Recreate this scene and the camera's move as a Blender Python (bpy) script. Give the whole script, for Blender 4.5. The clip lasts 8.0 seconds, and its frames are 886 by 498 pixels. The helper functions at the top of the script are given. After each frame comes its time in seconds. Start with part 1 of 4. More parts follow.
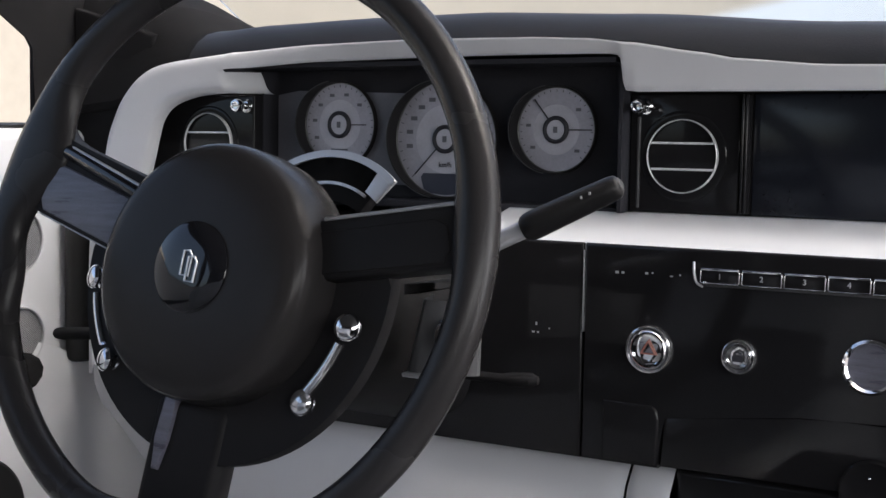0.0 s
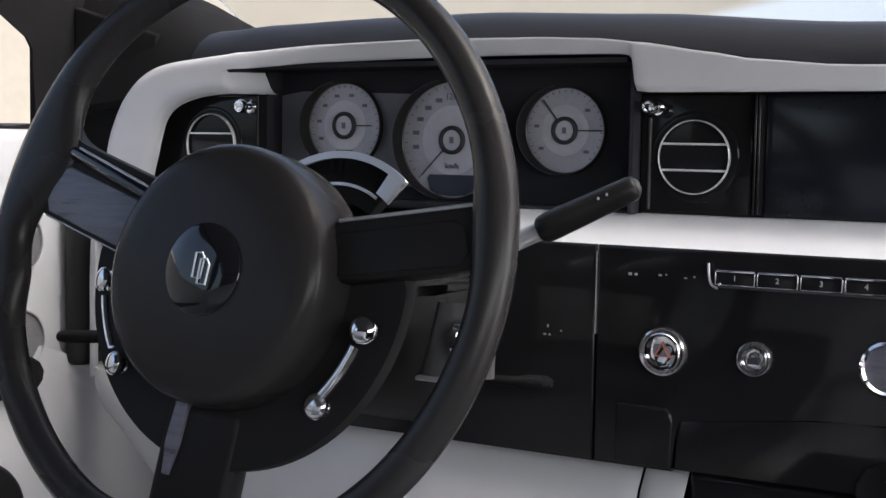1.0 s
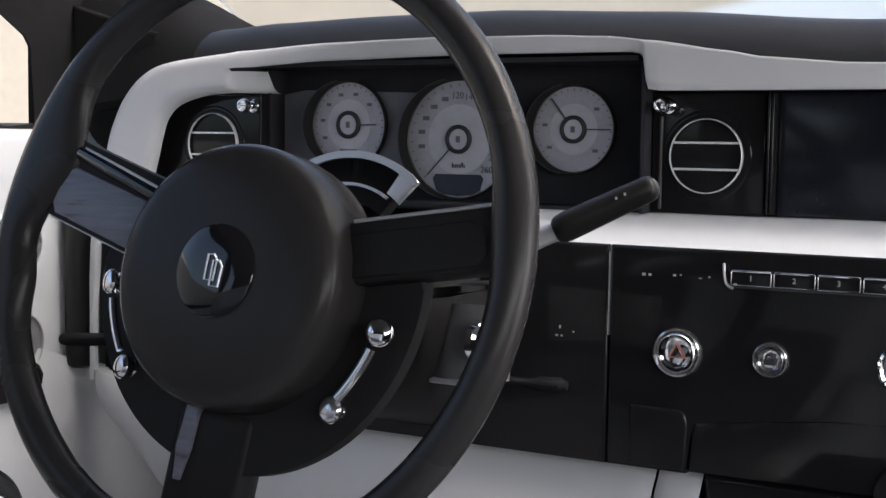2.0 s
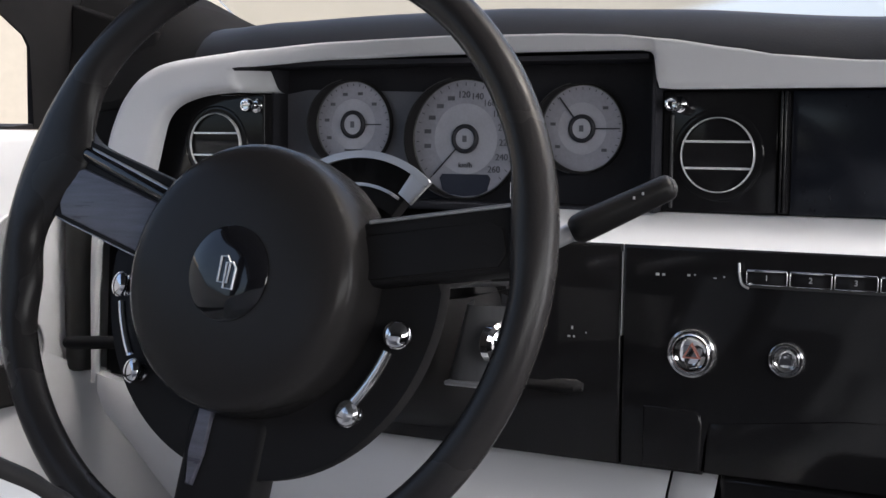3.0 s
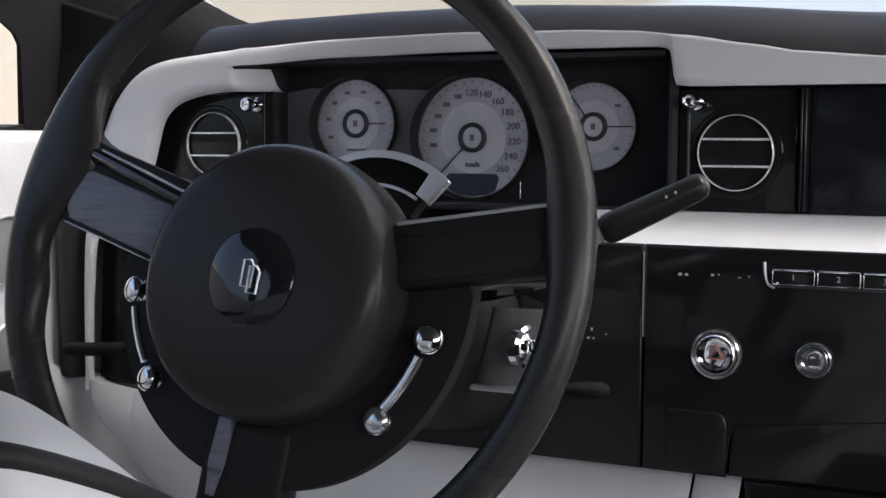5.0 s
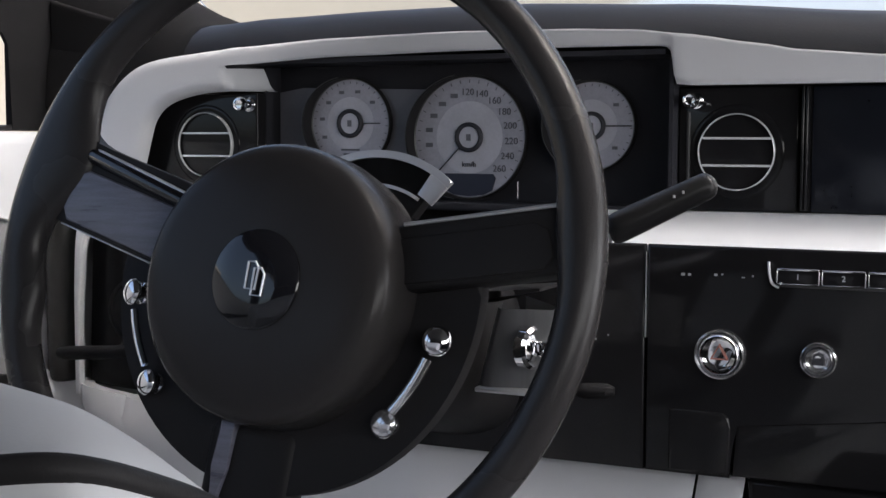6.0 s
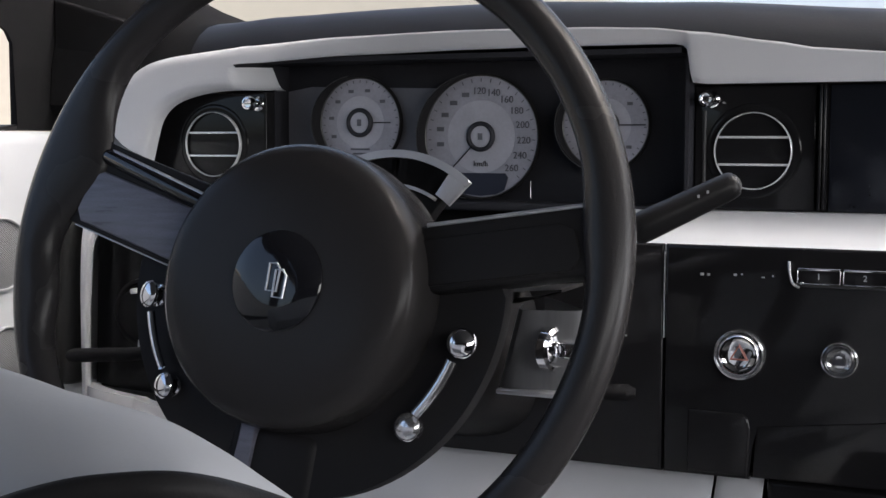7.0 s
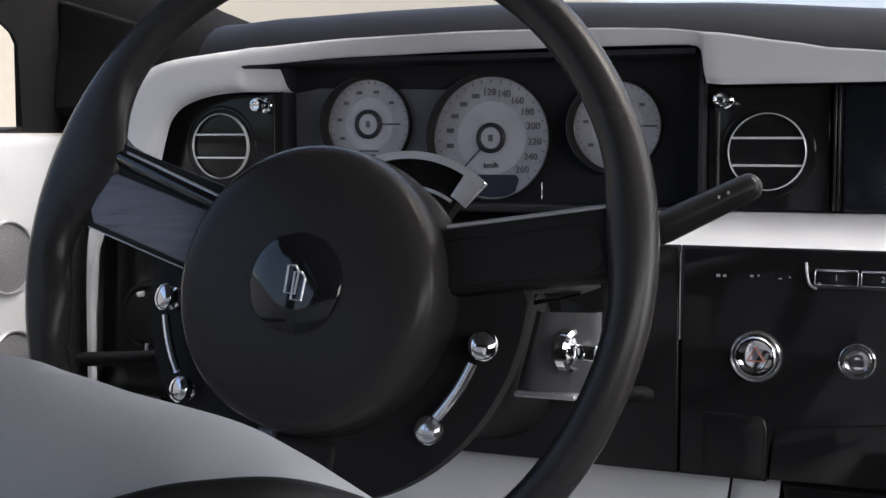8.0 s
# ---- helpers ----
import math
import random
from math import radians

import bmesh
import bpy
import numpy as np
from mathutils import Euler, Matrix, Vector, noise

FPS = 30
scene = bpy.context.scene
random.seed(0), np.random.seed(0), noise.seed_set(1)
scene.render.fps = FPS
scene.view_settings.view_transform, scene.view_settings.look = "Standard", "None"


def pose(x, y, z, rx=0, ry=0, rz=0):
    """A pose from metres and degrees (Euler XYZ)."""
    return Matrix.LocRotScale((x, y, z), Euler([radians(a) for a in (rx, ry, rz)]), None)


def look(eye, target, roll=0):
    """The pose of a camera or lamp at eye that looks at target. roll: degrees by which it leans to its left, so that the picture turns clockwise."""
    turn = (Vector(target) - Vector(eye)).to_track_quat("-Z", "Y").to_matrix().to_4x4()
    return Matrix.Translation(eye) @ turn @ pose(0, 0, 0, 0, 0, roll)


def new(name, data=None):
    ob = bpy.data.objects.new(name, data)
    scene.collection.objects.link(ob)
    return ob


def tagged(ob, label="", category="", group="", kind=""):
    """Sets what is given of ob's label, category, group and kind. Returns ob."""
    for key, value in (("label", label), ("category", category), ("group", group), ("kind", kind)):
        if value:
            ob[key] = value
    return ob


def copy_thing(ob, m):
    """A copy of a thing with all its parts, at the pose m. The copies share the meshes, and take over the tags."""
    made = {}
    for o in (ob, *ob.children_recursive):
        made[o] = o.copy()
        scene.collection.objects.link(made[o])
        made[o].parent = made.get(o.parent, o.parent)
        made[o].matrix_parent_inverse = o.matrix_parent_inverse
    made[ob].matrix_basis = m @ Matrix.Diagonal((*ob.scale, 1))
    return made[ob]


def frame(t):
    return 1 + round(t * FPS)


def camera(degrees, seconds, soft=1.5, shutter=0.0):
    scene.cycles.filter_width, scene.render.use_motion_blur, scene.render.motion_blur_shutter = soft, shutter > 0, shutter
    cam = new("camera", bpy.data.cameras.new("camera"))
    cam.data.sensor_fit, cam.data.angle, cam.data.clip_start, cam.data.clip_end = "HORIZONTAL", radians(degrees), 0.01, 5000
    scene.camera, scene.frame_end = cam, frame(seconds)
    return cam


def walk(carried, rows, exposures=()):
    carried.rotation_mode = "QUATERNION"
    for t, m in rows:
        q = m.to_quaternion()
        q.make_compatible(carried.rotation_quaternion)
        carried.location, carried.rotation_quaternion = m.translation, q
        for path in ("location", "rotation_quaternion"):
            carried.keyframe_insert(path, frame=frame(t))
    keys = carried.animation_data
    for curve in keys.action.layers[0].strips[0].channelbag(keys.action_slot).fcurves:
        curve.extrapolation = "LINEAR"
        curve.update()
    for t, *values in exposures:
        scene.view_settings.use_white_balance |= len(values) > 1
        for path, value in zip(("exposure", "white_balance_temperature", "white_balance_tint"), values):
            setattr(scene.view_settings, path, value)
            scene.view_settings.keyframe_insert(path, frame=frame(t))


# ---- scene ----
cam = camera(37.5, 8.0)
PATH = [
    (0, (0.387, -0.956, 0.73), (-0.615, 0.768, 0.566), 0.9),
    (0.5, (0.376, -0.958, 0.729), (-0.618, 0.77, 0.567), 0.9),
    (1, (0.365, -0.958, 0.729), (-0.616, 0.778, 0.568), 0.9),
    (2.5, (0.329, -0.959, 0.729), (-0.617, 0.795, 0.566), 0.7),
    (3, (0.318, -0.96, 0.729), (-0.616, 0.801, 0.566), 0.6),
    (3.5, (0.307, -0.96, 0.728), (-0.613, 0.808, 0.565), 0.5),
    (4, (0.294, -0.96, 0.7285), (-0.611, 0.816, 0.5645), 0.5),
    (4.5, (0.281, -0.961, 0.7285), (-0.61, 0.822, 0.5646), 0.4),
    (6, (0.246, -0.963, 0.728), (-0.588, 0.847, 0.565), 0.2),
    (6.5, (0.235, -0.964, 0.728), (-0.586, 0.853, 0.564), 0.1),
    (7, (0.222, -0.965, 0.729), (-0.591, 0.855, 0.563), 0.1),
    (7.5, (0.211, -0.966, 0.7283), (-0.594, 0.857, 0.5637), 0.1),
    (8, (0.203, -0.967, 0.7278), (-0.594, 0.86, 0.5663), 0.0),
]
walk(cam, [(t, look(eye, target, roll)) for t, eye, target, roll in PATH])

# ---- light ----
scene.view_settings.exposure = 1.05
world = bpy.data.worlds.new("overcast_sky")
scene.world = world
world.use_nodes = True
wn, wl = world.node_tree.nodes, world.node_tree.links
sky = wn.new("ShaderNodeTexSky")
sky.sky_type, sky.sun_disc = "NISHITA", False
sky.sun_elevation, sky.sun_rotation = radians(55.5), radians(76)
sky.dust_density, sky.ozone_density = 6.0, 0.8
wl.new(sky.outputs[0], wn["Background"].inputs[0])
wn["Background"].inputs[1].default_value = 0.15
sun = new("sun", bpy.data.lights.new("sun", "SUN"))
sun.data.energy, sun.data.angle, sun.data.color = 0.52, radians(14), (1.0, 0.98, 0.96)
sun.matrix_world = look((4.0, 1.0, 6.6), (0, 0, 0.6))
# daylight through the open passenger door
side_light = new("door_daylight", bpy.data.lights.new("door_daylight", "AREA"))
side_light.data.shape, side_light.data.size, side_light.data.size_y = "RECTANGLE", 0.6, 0.65
side_light.data.energy, side_light.data.color = 3.3, (0.93, 0.95, 1.0)
side_light.matrix_world = look((1.13, -0.12, 0.79), (-1, -0.20, 0.64))
# daylight through the rear side window behind the front seats
rear_light = new("rear_window_daylight", bpy.data.lights.new("rear_window_daylight", "AREA"))
rear_light.data.shape, rear_light.data.size, rear_light.data.size_y = "RECTANGLE", 1.2, 0.33
rear_light.data.energy, rear_light.data.color = 2.7, (1.0, 0.99, 0.98)
rear_light.matrix_world = look((1.09, -1.25, 0.89), (-0.1, -0.45, 0.50))


# ---- materials ----
def material(name, color, rough=0.5, metal=0.0, grain=0.0, scale=400.0, vary=0.15, vary_scale=9.0, coat=0.0,
             rough_vary=0.1, spec=0.5, stretch=(1, 1, 1)):
    """A surface with uneven colour and roughness at two scales and a fine bump."""
    m = bpy.data.materials.new(name)
    m.use_nodes = True
    n, l = m.node_tree.nodes, m.node_tree.links
    b = n["Principled BSDF"]
    co = n.new("ShaderNodeTexCoord")
    mp = n.new("ShaderNodeMapping")
    mp.inputs["Scale"].default_value = stretch
    l.new(co.outputs["Object"], mp.inputs["Vector"])
    big, fine = n.new("ShaderNodeTexNoise"), n.new("ShaderNodeTexNoise")
    big.inputs["Scale"].default_value, big.inputs["Detail"].default_value = vary_scale, 4
    fine.inputs["Scale"].default_value, fine.inputs["Detail"].default_value = scale, 3
    for t in (big, fine):
        l.new(mp.outputs[0], t.inputs["Vector"])
    mix = n.new("ShaderNodeMix")
    mix.data_type = "RGBA"
    mix.inputs["A"].default_value = (*[c * (1 - vary) for c in color], 1)
    mix.inputs["B"].default_value = (*[min(1, c * (1 + vary)) for c in color], 1)
    add = n.new("ShaderNodeMath")
    add.operation = "MULTIPLY_ADD"
    add.inputs[1].default_value = 0.35
    l.new(fine.outputs["Fac"], add.inputs[0])
    sc = n.new("ShaderNodeMath")
    sc.operation = "MULTIPLY"
    sc.inputs[1].default_value = 0.65
    l.new(big.outputs["Fac"], sc.inputs[0])
    l.new(sc.outputs[0], add.inputs[2])
    l.new(add.outputs[0], mix.inputs["Factor"])
    l.new(mix.outputs["Result"], b.inputs["Base Color"])
    r = n.new("ShaderNodeMapRange")
    r.inputs["To Min"].default_value = max(0.02, rough - rough_vary)
    r.inputs["To Max"].default_value = min(1, rough + rough_vary)
    l.new(big.outputs["Fac"], r.inputs["Value"])
    l.new(r.outputs[0], b.inputs["Roughness"])
    b.inputs["Metallic"].default_value = metal
    b.inputs["Specular IOR Level"].default_value = spec
    b.inputs["Coat Weight"].default_value = coat
    b.inputs["Coat Roughness"].default_value = 0.04
    if grain:
        bump = n.new("ShaderNodeBump")
        bump.inputs["Strength"].default_value, bump.inputs["Distance"].default_value = grain, 0.0004
        l.new(fine.outputs["Fac"], bump.inputs["Height"])
        l.new(bump.outputs[0], b.inputs["Normal"])
    return m


BLACK_LEATHER = material("black_leather", (0.034, 0.0322, 0.0335), 0.27, grain=0.3, scale=1100, vary=0.2, spec=0.24, rough_vary=0.06)
HUB_LEATHER = material("hub_leather", (0.035, 0.0325, 0.0330), 0.24, grain=0.15, scale=1100, vary=0.15, spec=0.15, rough_vary=0.04)
DASH_LEATHER = material("dash_leather", (0.0145, 0.0148, 0.0178), 0.45, grain=0.35, scale=700, vary=0.25, spec=0.22)
WHITE_LEATHER = material("white_leather", (0.652, 0.66, 0.69), 0.5, grain=0.13, scale=900, vary=0.06, spec=0.35)
PIANO_BLACK = material("piano_black", (0.0145, 0.014, 0.0152), 0.07, vary=0.2, rough_vary=0.03, spec=0.24)
GLOSS_BLACK = material("gloss_black", (0.012, 0.012, 0.015), 0.06, vary=0.2, rough_vary=0.03, spec=0.6)
SATIN_BLACK = material("satin_black_plastic", (0.0245, 0.0236, 0.025), 0.46, grain=0.2, scale=1500, vary=0.2, spec=0.08)
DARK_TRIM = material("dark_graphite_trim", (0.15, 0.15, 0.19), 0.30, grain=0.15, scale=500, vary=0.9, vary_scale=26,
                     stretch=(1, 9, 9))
END_TRIM = material("end_trim", (0.026, 0.0255, 0.025), 0.34, grain=0.15, scale=900, vary=0.2, spec=0.35, rough_vary=0.05)
PILLAR_CLOTH = material("pillar_cloth", (0.0135, 0.013, 0.014), 0.85, grain=0.4, scale=900, vary=0.2, spec=0.08)
MATTE_BLACK = material("matte_black_plastic", (0.018, 0.0175, 0.0187), 0.6, grain=0.2, scale=1400, vary=0.2, spec=0.07)
GRIP_BLACK = material("soft_gloss_black", (0.015, 0.0145, 0.0155), 0.34, grain=0.15, scale=900, vary=0.2, spec=0.18)
BRIGHT_TRIM = material("bright_trim", (0.93, 0.93, 0.95), 0.26, metal=0.35, vary=0.06, rough_vary=0.05)
POLISHED = material("polished_ring", (0.82, 0.82, 0.84), 0.16, metal=0.9, vary=0.06, rough_vary=0.06)
CHROME = material("chrome", (0.86, 0.86, 0.88), 0.07, metal=1, vary=0.04, rough_vary=0.03)
SATIN_METAL = material("satin_metal", (0.60, 0.60, 0.63), 0.32, metal=0.6, vary=0.1, rough_vary=0.08, grain=0.1, scale=600)
GREY_METAL = material("grey_metal", (0.06, 0.06, 0.063), 0.4, metal=0.0, vary=0.2, rough_vary=0.1)
BRUSHED = material("brushed_grey_metal", (0.13, 0.13, 0.135), 0.35, metal=0.3, vary=0.45, vary_scale=60, rough_vary=0.1, stretch=(1, 1, 0.06))
DIAL_FACE = material("dial_face", (0.57, 0.57, 0.64), 0.5, vary=0.28, vary_scale=45, spec=0.35)
DIAL_RING = material("dial_chapter_ring", (0.44, 0.44, 0.51), 0.55, vary=0.35, vary_scale=50, spec=0.3)
PLATE_GREY = material("cluster_plate", (0.15, 0.15, 0.175), 0.5, vary=0.3, vary_scale=20)
CLUSTER_BLACK = material("cluster_black", (0.032, 0.032, 0.038), 0.7, grain=0.2, scale=900, vary=0.25, spec=0.1)
INK = material("dark_ink", (0.035, 0.035, 0.045), 0.6, vary=0.2)
SMUDGED_INK = material("smudged_ink", (0.145, 0.145, 0.168), 0.6, vary=0.4, vary_scale=80)
FADED_INK = material("faded_ink", (0.11, 0.11, 0.13), 0.6, vary=0.3, vary_scale=60)
PALE_INK = material("pale_ink", (0.5, 0.5, 0.52), 0.5, vary=0.1)
SCREEN = material("screen_glass", (0.012, 0.0135, 0.019), 0.12, vary=0.3, spec=0.5, rough_vary=0.05)
DISPLAY = material("small_display", (0.035, 0.04, 0.065), 0.3, vary=0.2)
RED = material("red_paint", (0.5, 0.2, 0.16), 0.5, vary=0.15)
GRILLE = material("grille_cloth", (0.33, 0.33, 0.35), 0.6, vary=0.1)
gn, gl = GRILLE.node_tree.nodes, GRILLE.node_tree.links
holes = gn.new("ShaderNodeTexVoronoi")
holes.inputs["Scale"].default_value, holes.inputs["Randomness"].default_value = 620, 0.0
tc = gn.new("ShaderNodeTexCoord")
flat = gn.new("ShaderNodeMapping")
flat.inputs["Rotation"].default_value, flat.inputs["Scale"].default_value = (radians(38), 0, 0), (0.0, 1, 1)
gl.new(tc.outputs["Object"], flat.inputs["Vector"])
gl.new(flat.outputs[0], holes.inputs["Vector"])
ramp = gn.new("ShaderNodeValToRGB")
ramp.color_ramp.elements[0].position, ramp.color_ramp.elements[1].position = 0.36, 0.50
ramp.color_ramp.elements[0].color, ramp.color_ramp.elements[1].color = (0.06, 0.06, 0.065, 1), (0.42, 0.42, 0.44, 1)
gl.new(holes.outputs["Distance"], ramp.inputs[0])
gl.new(ramp.outputs[0], gn["Principled BSDF"].inputs["Base Color"])
CARPET = material("carpet", (0.05, 0.05, 0.055), 0.95, grain=0.9, scale=300, vary=0.35)
HEADLINER = material("headliner", (0.05, 0.05, 0.052), 0.9, grain=0.5, scale=600, vary=0.08)
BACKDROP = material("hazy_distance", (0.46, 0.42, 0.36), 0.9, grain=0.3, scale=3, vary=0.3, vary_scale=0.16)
bn, bl = BACKDROP.node_tree.nodes, BACKDROP.node_tree.links


def math_node(op, a, b):
    n = bn.new("ShaderNodeMath")
    n.operation = op
    for k, v in enumerate((a, b)):
        if isinstance(v, (int, float)):
            n.inputs[k].default_value = v
        else:
            bl.new(v, n.inputs[k])
    return n.outputs[0]


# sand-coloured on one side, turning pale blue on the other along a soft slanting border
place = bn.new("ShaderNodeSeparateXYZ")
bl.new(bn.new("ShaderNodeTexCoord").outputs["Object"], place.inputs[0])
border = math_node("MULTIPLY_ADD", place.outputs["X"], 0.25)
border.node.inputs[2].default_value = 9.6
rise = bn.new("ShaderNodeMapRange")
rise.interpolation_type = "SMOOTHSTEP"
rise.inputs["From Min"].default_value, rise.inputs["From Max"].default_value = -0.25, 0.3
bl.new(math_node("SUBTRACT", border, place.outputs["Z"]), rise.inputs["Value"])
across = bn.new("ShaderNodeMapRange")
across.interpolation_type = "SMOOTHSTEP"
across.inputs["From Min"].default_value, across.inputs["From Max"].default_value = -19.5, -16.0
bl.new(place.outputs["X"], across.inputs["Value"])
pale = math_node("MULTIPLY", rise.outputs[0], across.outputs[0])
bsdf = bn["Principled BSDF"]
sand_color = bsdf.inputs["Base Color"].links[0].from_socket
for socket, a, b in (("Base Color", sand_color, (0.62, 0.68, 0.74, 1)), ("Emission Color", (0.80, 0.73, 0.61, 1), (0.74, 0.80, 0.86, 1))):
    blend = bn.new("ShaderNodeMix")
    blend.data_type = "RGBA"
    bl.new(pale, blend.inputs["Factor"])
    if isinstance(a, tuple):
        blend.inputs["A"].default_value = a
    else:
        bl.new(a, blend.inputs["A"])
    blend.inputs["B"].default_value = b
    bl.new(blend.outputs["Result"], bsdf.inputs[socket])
# the wall emits a little, in place of daylight falling on it
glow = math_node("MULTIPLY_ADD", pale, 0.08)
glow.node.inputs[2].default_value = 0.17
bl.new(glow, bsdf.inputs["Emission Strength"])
SAND = material("pale_paving", (0.36, 0.35, 0.335), 0.9, grain=0.5, scale=20, vary=0.2, vary_scale=0.3)


def glass_material(name, tint=(0.96, 0.98, 0.98)):
    m = bpy.data.materials.new(name)
    m.use_nodes = True
    b = m.node_tree.nodes["Principled BSDF"]
    b.inputs["Base Color"].default_value = (*tint, 1)
    b.inputs["Roughness"].default_value = 0.02
    b.inputs["Transmission Weight"].default_value = 1.0
    b.inputs["IOR"].default_value = 1.45
    return m


GLASS = glass_material("window_glass")


# ---- building helpers ----
def thing(name, label, category, base=(0, 0, 0), group="", kind=""):
    ob = new(name)
    ob.empty_display_size = 0.02
    ob.matrix_basis = Matrix.Translation(base)
    return tagged(ob, label, category, group, kind)


def part(name, bm, mat, parent, label="", m=None, smooth=True, angle=35):
    """Links a bmesh, in world coordinates (or moved there by m), as one mesh under a thing or a part."""
    if m is not None:
        bm.transform(m)
    bmesh.ops.recalc_face_normals(bm, faces=bm.faces[:])
    for f in bm.faces:
        f.smooth = smooth
    if smooth:
        for e in bm.edges:
            e.smooth = len(e.link_faces) < 2 or e.calc_face_angle(0) < radians(angle)
    me = bpy.data.meshes.new(name)
    bm.to_mesh(me)
    bm.free()
    me.materials.append(mat)
    ob = new(name, me)
    if parent is not None:
        ob.parent = parent
        ob.matrix_parent_inverse = parent.matrix_basis.inverted() if parent.type == "EMPTY" else Matrix()
    if label:
        ob["label"] = label
    return ob


def curve(points, n, closed=False):
    """Points along a smooth curve through the given ones."""
    pts = [Vector(p) for p in points]
    k = len(pts)
    out = []
    for i in range(k if closed else k - 1):
        if closed:
            a, b, c, d = pts[i - 1], pts[i], pts[(i + 1) % k], pts[(i + 2) % k]
        else:
            a, b, c, d = pts[max(i - 1, 0)], pts[i], pts[i + 1], pts[min(i + 2, k - 1)]
        for j in range(n):
            t = j / n
            out.append(0.5 * ((2 * b) + (c - a) * t + (2 * a - 5 * b + 4 * c - d) * t * t
                              + (3 * b - a - 3 * c + d) * t ** 3))
    if not closed:
        out.append(pts[-1])
    return out


def soften(bm, width, segments=3, angle=30):
    edges = [e for e in bm.edges if len(e.link_faces) == 2 and e.calc_face_angle(0) > radians(angle)]
    bmesh.ops.bevel(bm, geom=edges, offset=width, segments=segments, profile=0.5, affect="EDGES", clamp_overlap=True)
    return bm


def box(x0, x1, y0, y1, z0, z1, soft=0.0, segments=3):
    bm = bmesh.new()
    bmesh.ops.create_cube(bm, size=1)
    bm.transform(Matrix.Translation(((x0 + x1) / 2, (y0 + y1) / 2, (z0 + z1) / 2))
                 @ Matrix.Diagonal((x1 - x0, y1 - y0, z1 - z0, 1)))
    return soften(bm, soft, segments) if soft else bm


def plate(outline, y0, y1, soft=0.0, segments=3, angle=60):
    """A slab whose outline lies in x and z; its front is at y0, its back at y1. soft rounds the front rim."""
    bm = bmesh.new()
    pts = [Vector((p[0], 0, p[-1])) for p in outline]
    if sum(a.x * b.z - b.x * a.z for a, b in zip(pts, pts[1:] + pts[:1])) < 0:
        pts.reverse()
    front = [bm.verts.new((p.x, y0, p.z)) for p in pts]
    back = [bm.verts.new((p.x, y1, p.z)) for p in pts]
    f = bm.faces.new(front)
    bm.faces.new(back[::-1])
    for i in range(len(pts)):
        j = (i + 1) % len(pts)
        bm.faces.new((front[i], back[i], back[j], front[j]))
    if soft:
        bmesh.ops.bevel(bm, geom=list(f.edges), offset=soft, segments=segments, profile=0.5, affect="EDGES",
                        clamp_overlap=True)
    bmesh.ops.triangulate(bm, faces=[f for f in bm.faces if len(f.verts) > 4])
    return bm


def lathe(profile, seg=48):
    """Turns (radius, height) pairs round the z axis."""
    bm = bmesh.new()
    rings = []
    for r, h in profile:
        if r < 1e-6:
            rings.append([bm.verts.new((0, 0, h))])
        else:
            rings.append([bm.verts.new((r * math.cos(a), r * math.sin(a), h))
                          for a in (2 * math.pi * i / seg for i in range(seg))])
    for a, b in zip(rings, rings[1:]):
        for i in range(seg):
            j = (i + 1) % seg
            quad = [a[i % len(a)], a[j % len(a)], b[j % len(b)], b[i % len(b)]]
            quad = list(dict.fromkeys(quad))
            if len(quad) > 2:
                bm.faces.new(quad)
    return bm


def tube(points, radius, seg=12, closed=False, flat=1.0, up=None):
    """A rod along points; radius may be a number or one number a point. flat squeezes it across up."""
    pts = [Vector(p) for p in points]
    k = len(pts)
    bm = bmesh.new()
    rings = []
    side = None
    for i, p in enumerate(pts):
        a = pts[i - 1] if (i or closed) else p
        b = pts[(i + 1) % k] if (i < k - 1 or closed) else p
        t = (b - a).normalized()
        ref = Vector(up) if up is not None else (side if side is not None else (Vector((0, 0, 1)) if abs(t.z) < 0.9 else Vector((1, 0, 0))))
        v = (ref - t * ref.dot(t)).normalized()
        side = v
        u = t.cross(v)
        r = radius[i] if isinstance(radius, (list, tuple)) else radius
        rings.append([bm.verts.new(p + r * (math.cos(q) * u + flat * math.sin(q) * v))
                      for q in (2 * math.pi * s / seg for s in range(seg))])
    for i in range(k if closed else k - 1):
        a, b = rings[i], rings[(i + 1) % k]
        for s in range(seg):
            bm.faces.new((a[s], a[(s + 1) % seg], b[(s + 1) % seg], b[s]))
    if not closed:
        bm.faces.new(rings[0][::-1])
        bm.faces.new(rings[-1])
    return bm


def ball(center, radius, seg=24):
    bm = bmesh.new()
    bmesh.ops.create_uvsphere(bm, u_segments=seg, v_segments=seg // 2, radius=radius)
    bm.transform(Matrix.Translation(center))
    return bm


def loft(sections, cap=True):
    """A skin over rows of points, row after row."""
    bm = bmesh.new()
    rows = [[bm.verts.new(p) for p in row] for row in sections]
    for a, b in zip(rows, rows[1:]):
        for i in range(len(a) - 1):
            bm.faces.new((a[i], a[i + 1], b[i + 1], b[i]))
    return bm


def text_mesh(words, size, m, depth=0.0002):
    """Raised lettering as a bmesh, centred, in the plane of m."""
    cu = bpy.data.curves.new("lettering", "FONT")
    cu.body, cu.size, cu.extrude = words, size, depth
    cu.align_x, cu.align_y = "CENTER", "CENTER"
    cu.resolution_u = 3
    ob = bpy.data.objects.new("lettering", cu)
    me = bpy.data.meshes.new_from_object(ob)
    bm = bmesh.new()
    bm.from_mesh(me)
    bm.transform(m)
    bpy.data.objects.remove(ob)
    bpy.data.curves.remove(cu)
    bpy.data.meshes.remove(me)
    return bm


